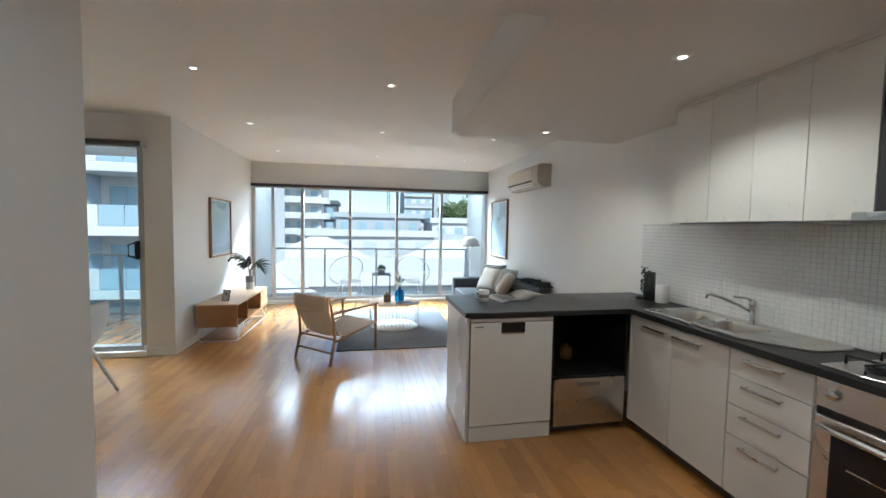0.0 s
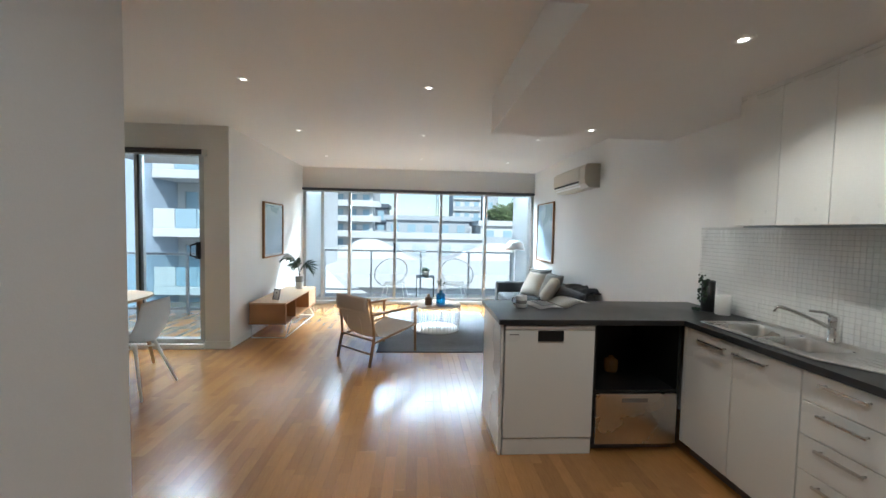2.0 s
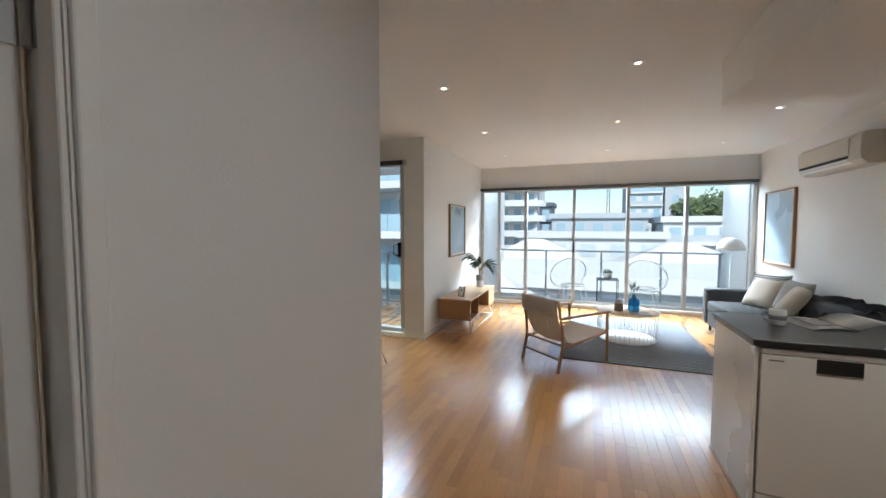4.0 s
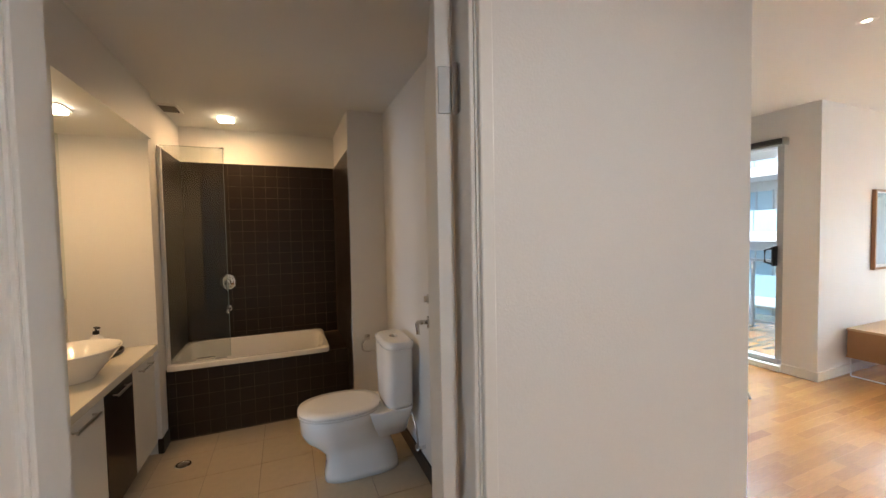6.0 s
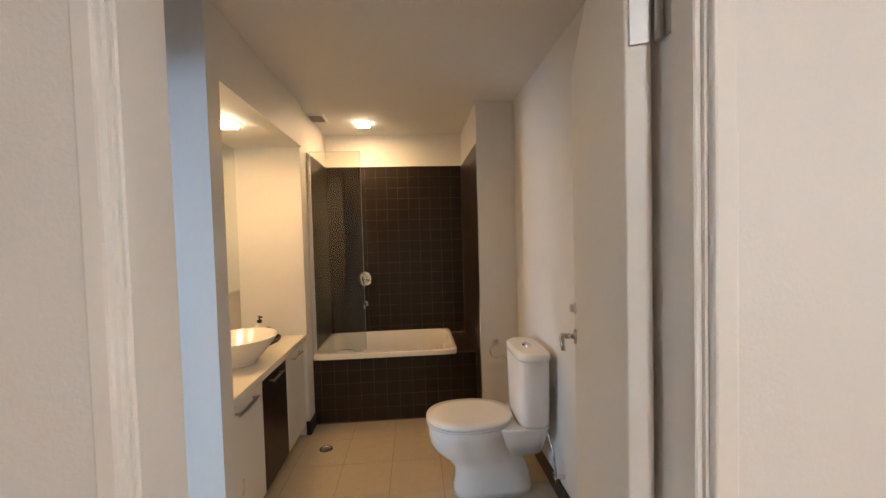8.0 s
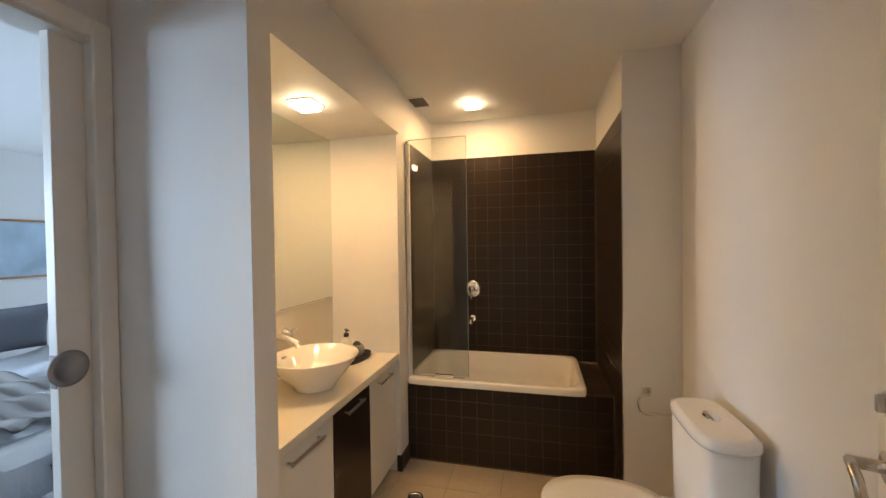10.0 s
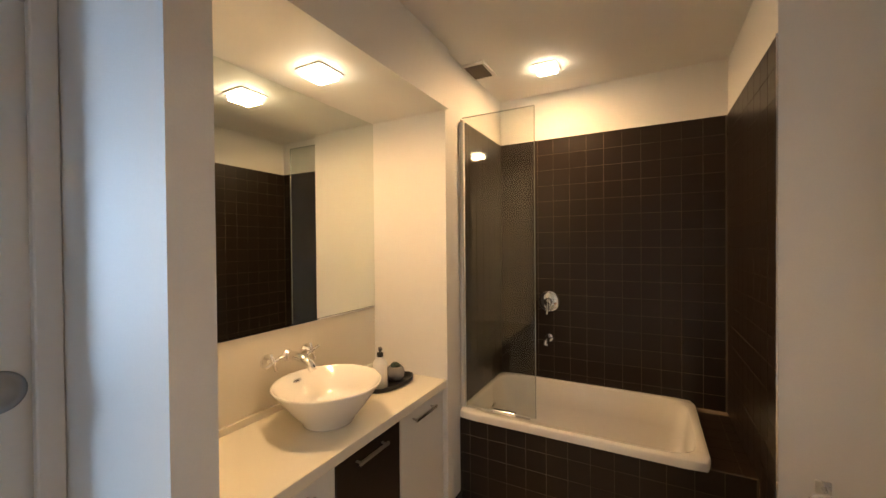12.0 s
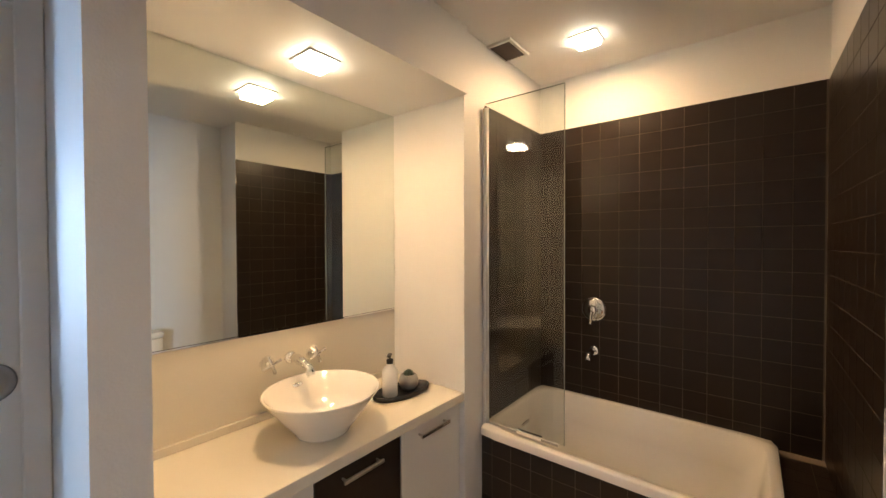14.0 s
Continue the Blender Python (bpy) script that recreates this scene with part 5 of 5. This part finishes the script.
part("body", box(-0.3, -0.2, 0.1, 0.3, 0.2, 0.62, 0.006), GLOSSW, sd2)
part("leg", box(-0.28, -0.18, 0, 0.28, 0.18, 0.1), BLACK, sd2)
solid("cushion", moved(cushion(0.5, 0.42, 0.18), pose(0, 0, 0, -15, 0, 0)), PINK, "dusky pink cushion on the bed", "cushion", (-2.45, -3.35, 0.53), 20, "bed cushions")
solid("cushion", moved(cushion(0.5, 0.42, 0.18), pose(0, 0, 0, -15, 0, 0)), BEDG, "grey cushion on the bed", "cushion", (-2.95, -3.40, 0.53), -10, "bed cushions")
bp = thing("framed_picture", "timber framed pale print on the bedroom wall", "picture", (-3.55, -4.5, 1.1))
part("frame", join(box(-0.4, 0, 0, -0.375, 0.03, 0.65), box(0.375, 0, 0, 0.4, 0.03, 0.65), box(-0.375, 0, 0, 0.375, 0.03, 0.025), box(-0.375, 0, 0.625, 0.375, 0.03, 0.65)), TIMBER, bp)
part("print", box(-0.375, 0.002, 0.025, 0.375, 0.015, 0.625), SMOKE, bp)

# ---- balconies ----
setting("balcony_floor", box(LX - 0.15, WY + 0.15, -0.25, RX + 0.15, 9.85, -0.04), BALCTILE, "pale grey front balcony slab", "balcony floor")
setting("balcony_floor_side", box(-4.7, DY + 0.15, -0.25, LX - 0.151, 7.6, -0.04), BALCTILE, "pale grey side balcony slab", "balcony floor")
setting("balcony_fin", join(box(LX - 0.15, WY + 0.151, -0.04, LX + 0.02, 9.85, 2.6), box(RX - 0.06, WY + 0.151, -0.04, RX + 0.15, 9.85, 2.6)), RENDERW, "white rendered side walls of the balcony", "wall")
setting("balcony_soffit", box(LX - 0.15, WY + 0.16, 2.6, RX + 0.15, 9.85, 2.8), RENDERW, "white rendered balcony soffit", "ceiling")


def rail(name, label, x0, x1, y, posts, top, mid=(0.10,), glazed=True):
    r = thing(name, label, "balustrade", (0, y, -0.04))
    part("top_rail", box(x0, -0.025, top, x1, 0.025, top + 0.035, 0.006), GREYALU, r)
    for m_ in mid:
        part("lower_rail", box(x0, -0.012, m_, x1, 0.012, m_ + 0.03, 0.003), GREYALU, r)
    for x in posts:
        part("post", box(x - 0.02, -0.02, 0, x + 0.02, 0.02, top, 0.003), GREYALU, r)
    xs = [x0, *posts, x1]
    for a, b in zip(xs, xs[1:]):
        if glazed and b - a > 0.1:
            g = part("glass_panel", box(a + 0.025, -0.005, 0.14, b - 0.025, 0.005, top - 0.01), BALGL, r)
            g.visible_shadow = False
    return r


rail("balustrade", "grey metal balustrade with slim posts on the front balcony", LX + 0.03, RX - 0.07, 9.70, [-1.64, -0.60, 0.52, 1.62, 2.6], 0.98, glazed=False)
rail("balustrade", "grey metal balustrade with glass panels on the side balcony", -4.7, LX - 0.16, 7.45, [-4.4, -3.3, -2.2], 1.0)


def wire_chair(at, rz):
    c = thing("wire_chair", "round white wire garden chair on the balcony", "garden chair", at, rz, "balcony chairs")
    ring = [(0.36 * math.cos(a * math.pi / 16), -0.12 + 0.20 * math.sin(a * math.pi / 16) - 0.10, 0.55 + 0.33 * math.sin(a * math.pi / 16)) for a in range(32)]
    part("hoop", tube(ring, 0.011, 8, closed=True), WHITEM, c)
    seat = [(0.22 * math.cos(a * math.pi / 12), 0.10 + 0.20 * math.sin(a * math.pi / 12), 0.36) for a in range(24)]
    part("seat_ring", tube(seat, 0.009, 8, closed=True), WHITEM, c)
    for i in range(16):
        a = i * math.pi / 8
        p = (0.36 * math.cos(a), -0.22 + 0.20 * math.sin(a), 0.55 + 0.33 * math.sin(a))
        q = (0.12 * math.cos(a), 0.02 + 0.08 * math.sin(a), 0.36)
        part("cord", tube([p, q], 0.0025, 4), WHITEM, c)
    for sx in (-1, 1):
        for sy, yy in ((-1, -0.10), (1, 0.28)):
            part("leg", tube([(sx * 0.18, 0.1 + 0.1 * sy, 0.36), (sx * 0.26, yy, 0)], 0.009, 8), WHITEM, c)
    return c


wire_chair((-0.05, 9.15, -0.04), 200)
wire_chair((1.25, 9.15, -0.04), 160)
st = thing("side_table", "small black metal side table on the balcony", "side table", (0.62, 9.25, -0.04))
part("tabletop", box(-0.2, -0.2, 0.47, 0.2, 0.2, 0.485, 0.003), BLACK, st)
for sx in (-1, 1):
    for sy in (-1, 1):
        part("leg", tube([(sx * 0.185, sy * 0.185, 0), (sx * 0.185, sy * 0.185, 0.47)], 0.008, 6), BLACK, st)
pp = thing("potted_plant", "small green plant in a grey pot on the balcony table", "potted plant", (0.62, 9.25, 0.446))
part("pot", lathe([(0, 0), (0.07, 0), (0.09, 0.12), (0.085, 0.12), (0.08, 0.10), (0, 0.10)], 24), GREYPOT, pp)
rnd = random.Random(8)
bits = []
for i in range(60):
    a, e = rnd.uniform(0, 6.3), rnd.uniform(0.2, 1.4)
    b = lathe([(0, 0), (0.014, 0.05), (0, 0.11)], 5, 1, 0.25)
    bits.append(moved(b, Matrix.Translation((0, 0, 0.10)) @ Euler((0, math.pi / 2 - e, a)).to_matrix().to_4x4()))
part("foliage", join(*bits), SAGE, pp)

# ---- city ----
setting("ground", box(-3000, -3000, -12.5, 3000, 3000, -12), ASPHALT, "grey street level far below", "ground")


def tower(name, label, x0, x1, y0, y1, floors, h, z0, wall, band, band_out=1.2, curved=False, win_w=2.6, pane_mat=None):
    b = thing(name, label, "building", (0, 0, 0))
    top = z0 + floors * h
    part("wall", box(x0, y0, -12, x1, y1, top), wall, b)
    part("roof", box(x0 - 0.4, y0 - 0.4, top, x1 + 0.4, y1 + 0.4, top + 0.8), band, b)
    n = max(1, int((x1 - x0) / win_w))
    pane = mesh_of("window", box(-win_w * 0.26, -0.06, 0.8, win_w * 0.26, 0.02, h - 0.7), pane_mat or BLUEGL)
    for f in range(floors):
        z = z0 + f * h
        if band_out:
            if curved:
                cx, hw = (x0 + x1) / 2, (x1 - x0) / 2 + band_out
                ol = [(cx + hw * math.cos(a * math.pi / 16) * 1.0, y0 + 1 - (band_out + 2.2) * math.sin(a * math.pi / 16)) for a in range(17)]
                part("balcony", prism(ol, z - 0.2, z + 1.0), band, b)
            else:
                part("balcony", box(x0, y0 - band_out, z - 0.2, x1, y0 - 0.07, z + 0.25), band, b)
                part("balcony_glass", box(x0 + 0.1, y0 - band_out, z + 0.25, x1 - 0.1, y0 - band_out + 0.05, z + 1.15), BLUEGL if f % 2 else RENDERG, b)
        for i in range(n):
            o = new("window", pane)
            o.parent = b
            o.location = (x0 + (i + 0.5) * (x1 - x0) / n, y0, z)
    return b


tower("apartment_tower", "white apartment tower with curved balcony bands", -19.5, -9.0, 80, 95, 9, 3.0, -12, RENDERW, RENDERW, 1.6, True)
tower("office_tower", "pale grey tower block in the distance", 10, 18, 110, 125, 14, 3.2, -12, RENDERW, RENDERW, 0.6)
tower("slab_tower", "grey slab tower in the distance", 18.5, 23, 110, 125, 13, 3.2, -12, RENDERG, RENDERG, 0)
tower("terrace_building", "pale building with a parapet cornice", -8, 9, 52, 60, 4, 3.05, -12, RENDERW, RENDERW, 0, pane_mat=PALEGL, win_w=3.4)
tower("rooftop_building", "low blue-grey building behind the parapet", -5, 9, 66, 72, 5, 3.0, -12, RENDERG, RENDERG, 0)
tower("white_block", "white modern block with long window bands", 10, 27, 60, 70, 5, 2.85, -12, RENDERW, RENDERW, 0.8)
tower("dark_tower", "dark glazed corner tower", -9.0, -6.5, 84, 92, 6, 3.0, -12, RENDERD, RENDERD, 0.5)
tower("low_wing", "white low wing with a flat roof", -6, 16, 24, 34, 3, 3.4, -12.2, RENDERG, RENDERW, 0, pane_mat=PALEGL)


def gable(at, w, d, h, rz):
    g = thing("hip_roof", "white hipped roof of a low building", "roof", at, rz, "white hipped roofs")
    bm = bmesh.new()
    v = [bm.verts.new(p) for p in ((-w, -d, 0), (w, -d, 0), (w, d, 0), (-w, d, 0), (-w * 0.1, 0, h), (w * 0.1, 0, h))]
    for f in ((0, 1, 5, 4), (1, 2, 5), (2, 3, 4, 5), (3, 0, 4), (3, 2, 1, 0)):
        bm.faces.new([v[i] for i in f])
    bmesh.ops.recalc_face_normals(bm, faces=bm.faces[:])
    part("roof", bm, ROOFM, g)
    part("wall", box(-w * 0.92, -d * 0.92, -12 - at[2], w * 0.92, d * 0.92, 0), RENDERW, g)


gable((-3.9, 18.5, -3.0), 3.4, 4.0, 2.5, 8)
gable((-4.5, 40, -3.2), 8.0, 5.0, 3.6, 4)
gable((8.5, 42, -3.2), 9.0, 5.0, 3.3, 0)
mast = thing("crane_mast", "thin crane mast in the distance", "crane", (6.0, 120, -12))
part("mast", join(*[tube([(sx * 0.35, sy * 0.35, 0), (sx * 0.35, sy * 0.35, 45)], 0.08, 4) for sx in (-1, 1) for sy in (-1, 1)]), GREYALU, mast)
for i in range(14):
    part("brace", tube([(-0.35, -0.35, 20 + i * 1.7), (0.35, -0.35, 21.7 + i * 1.7)], 0.06, 4), GREYALU, mast)


def tree(at, r, seed):
    t = thing("tree", "leafy green street tree in the distance", "tree", at, group="far trees")
    rnd = random.Random(seed)
    part("trunk", tube([(0, 0, 0), (0.1, 0, r), (0.0, 0.1, 2 * r)], 0.25, 8, 0.12), KICK, t)
    bm = bmesh.new()
    for i in range(1100):
        d = Vector((rnd.gauss(0, 1), rnd.gauss(0, 1), rnd.gauss(0, 0.7)))
        d = d.normalized() * r * rnd.random() ** 0.4 * (0.75 + 0.35 * noise.noise(d.normalized() * 2.3 + Vector((seed, 0, 0))))
        c = Vector((0, 0, 2.2 * r)) + d
        u = Vector((rnd.gauss(0, 1), rnd.gauss(0, 1), rnd.gauss(0, 1))).normalized() * r * 0.09
        w = u.orthogonal().normalized() * r * 0.06
        bm.faces.new([bm.verts.new(c + k) for k in (u, w, -u, -w)])
    part("crown", bm, mat("far_foliage", (0.10, 0.14, 0.06), 0.8, each=0.1), t)


tree((20.5, 96, -3.4), 4.0, 1)
tree((25.5, 98, -3.4), 4.4, 2)

# side neighbour with glass balconies
nb = thing("neighbour_building", "pale apartment building with blue glass balconies", "building", (0, 0, 0))
part("wall", box(-13.1, 23.5, -12, -6.0, 32, 13), RENDERW, nb)
part("side_wall", box(-24, 20.5, -12, -13.12, 32, 13), mat("blue_grey_render", (0.42, 0.50, 0.60), 0.7, grain=6, vary=0.05), nb, "blue-grey blank wall")
for f in range(-3, 4):
    z = 1.55 + f * 3.0
    part("slab", box(-13.1, 21.4, z - 0.75, -6.5, 23.49, z - 0.30, 0.03), RENDERW, nb)
    for i in range(6):
        g = part("glass_panel", box(-13.05 + i * 1.08, 21.42, z - 0.28, -12.02 + i * 1.08, 21.47, z + 0.72), BLUEGL if i % 3 else RENDERW, nb)
    for i in range(3):
        wd = part("window", box(-12.6 + i * 2.1, 23.44, z - 0.2, -11.2 + i * 2.1, 23.495, z + 1.75), BLUEGL, nb)
        part("frame", join(box(-12.65 + i * 2.1, 23.40, z - 0.25, -12.6 + i * 2.1, 23.49, z + 1.8), box(-11.2 + i * 2.1, 23.40, z - 0.25, -11.15 + i * 2.1, 23.49, z + 1.8), box(-11.92 + i * 2.1, 23.40, z - 0.2, -11.87 + i * 2.1, 23.438, z + 1.75)), GREYALU, wd)

# ---- pieces ----
# oak strips, three to a board, along the room
rnd = random.Random(21)
SW = 0.066


def strip_mesh(ln):
    return mesh_of("oak_strip", box(0, 0, -0.006, SW - 0.0006, ln - 0.0008, 0.0, 0.0004), OAK)


lens = [0.28, 0.36, 0.44, 0.52, 0.60]
meshes = [strip_mesh(a) for a in lens]
rest_v, rest_f = [], []
count = 0
nx = int((RX + 4.6) / SW) + 1
for i in range(nx):
    x = -4.6 + i * SW
    if x + SW > RX:
        break
    y = (HY + 0.0 if x < HX else -0.9) - rnd.random() * 0.4
    while y < WY - 0.05:
        k = rnd.randrange(5)
        a, b = max(y, 2.0 if x < HX else -0.9), min(y + lens[k], WY - 0.05)
        if b - a > 0.02:
            if count < 300 and -0.75 < x < 1.0 and 2.3 < y < 6.4 and b == y + lens[k]:
                o = new("oak_strip", meshes[k])
                o.parent = floor
                o.location = (x, y, 0)
                count += 1
            else:
                n0 = len(rest_v)
                e = 0.0006
                rest_v += [(x, a, 0), (x + SW - e, a, 0), (x + SW - e, b - e, 0), (x, b - e, 0)]
                rest_v += [(x, a, -0.006), (x + SW - e, a, -0.006), (x + SW - e, b - e, -0.006), (x, b - e, -0.006)]
                rest_f += [tuple(n0 + q for q in f) for f in ((0, 1, 2, 3), (0, 4, 5, 1), (1, 5, 6, 2), (2, 6, 7, 3), (3, 7, 4, 0))]
        y += lens[k]
OAKR = OAK.copy()
OAKR.name = "floor_oak_field"
for n_ in OAKR.node_tree.nodes:
    if n_.bl_idname == "ShaderNodeObjectInfo":
        geo = OAKR.node_tree.nodes.new("ShaderNodeNewGeometry")
        for l_ in list(OAKR.node_tree.links):
            if l_.from_node == n_:
                OAKR.node_tree.links.new(geo.outputs["Random Per Island"], l_.to_socket)
me = bpy.data.meshes.new("oak_field")
me.from_pydata(rest_v, [], rest_f)
me.materials.append(OAKR)
o = new("oak_field", me)
o.parent = floor
tagged(o, "golden oak floor strips", kind="stuff")

# bathroom floor tiles, about 0.3 m
tile = mesh_of("floor_tile", box(0.002, 0.002, -0.006, 0.308, 0.308, 0.0, 0.0012), FTILE)
y0 = BN - 0.31 * 7
for i in range(11):
    for j in range(8):
        x, y = -3.40 + i * 0.31, BN - 0.31 * (j + 1)
        if x > HX - 0.35 or x < FRONT - 0.06 - 0.31:
            continue
        if y < BS - 0.3:
            continue
        o = new("floor_tile", tile)
        o.parent = bathroom_floor
        o.location = (x, y, 0)
# threshold and cut tiles towards the doorway
part("threshold", box(-0.65, 0.745, -0.006, HX - 0.02, 1.365, 0.004, 0.001), ALU, bathroom_floor)

# dark wall tiles, 0.1 m
TP = 0.1005
t_x = mesh_of("wall_tile", box(0, 0.001, 0.001, 0.0022, TP - 0.001, TP - 0.001, 0.0004), DTILE)
t_y = mesh_of("wall_tile", box(0.001, -0.0026, 0.001, TP - 0.001, 0, TP - 0.001, 0.0004), DTILE)
t_z = mesh_of("wall_tile", box(0.001, 0.001, 0, TP - 0.001, TP - 0.001, 0.0042, 0.0004), DTILE)


def lay(mesh, parent, at):
    o = new("wall_tile", mesh)
    o.parent = parent
    o.location = at


for j in range(16):
    for i in range(13):
        lay(t_x, wall_tiles_west, (BW + 0.003, 1.488 - (i + 1) * TP, 2.105 - (j + 1) * TP))
    for i in range(9):
        lay(t_y, wall_tiles_side, (-2.812 - (i + 1) * TP, 1.497, 2.105 - (j + 1) * TP))
t_l = mesh_of("wall_tile", box(0.001, 0, 0.001, TP - 0.001, 0.0022, TP - 0.001, 0.0004), DTILE)
for j in range(16):
    for i in range(7):
        lay(t_l, tile_wall_left, (FRONT - 0.031 - (i + 1) * TP, 0.228, 2.105 - (j + 1) * TP))
for j in range(16, 20):
    for i in range(2):
        lay(t_y, wall_tiles_side, (-2.812 - (i + 1) * TP, 1.497, 2.105 - (j + 1) * TP))
for j in range(5):
    for i in range(13):
        lay(t_x, bath_front, (FRONT - 0.001, 1.489 - (i + 1) * TP, 0.512 - (j + 1) * TP))
for i in range(6):
    lay(t_z, bath_front, (FRONT - 0.003 - (i + 1) * TP, 1.346, 0.511))
    lay(t_z, bath_front, (FRONT - 0.003 - (i + 1) * TP, 1.4465, 0.511))

# splashback mosaic, 26 mm pitch
MP = 0.0285
mt_ = mesh_of("mosaic_tile", box(-0.004, 0.001, 0.001, 0, MP - 0.002, MP - 0.002, 0.0008), MOSAIC)
splash = bpy.data.objects["splashback"]
rv, rf = [], []
c = 0
for j in range(21):
    for i in range(128):
        y, z = 3.884 - (i + 1) * MP, 0.906 + j * MP
        if z + MP > 1.52 or y < 0.25:
            continue
        if 2.05 < y < 2.75 and c < 300 and (i * 7 + j * 3) % 2 == 0:
            o = new("mosaic_tile", mt_)
            o.parent = splash
            o.location = (RX - 0.0035, y, z)
            c += 1
        else:
            n0 = len(rv)
            x1, x0, a = RX - 0.0035, RX - 0.0072, MP - 0.003
            t1, t2 = rnd.uniform(-0.0006, 0.0006), rnd.uniform(-0.0006, 0.0006)
            rv += [(x0 + t1, y + 0.001, z + 0.001), (x0 - t1, y + a, z + 0.001), (x0 + t2, y + a, z + a), (x0 - t2, y + 0.001, z + a)]
            rv += [(x1, y + 0.0005, z + 0.0005), (x1, y + a + 0.0005, z + 0.0005), (x1, y + a + 0.0005, z + a + 0.0005), (x1, y + 0.0005, z + a + 0.0005)]
            rf += [tuple(n0 + q for q in f) for f in ((3, 2, 1, 0), (0, 1, 5, 4), (1, 2, 6, 5), (2, 3, 7, 6), (3, 0, 4, 7))]
me = bpy.data.meshes.new("mosaic_field")
me.from_pydata(rv, [], rf)
me.materials.append(MOSAIC)
o = new("mosaic_field", me)
o.parent = splash
tagged(o, "small white glossy mosaic tiles", kind="stuff")
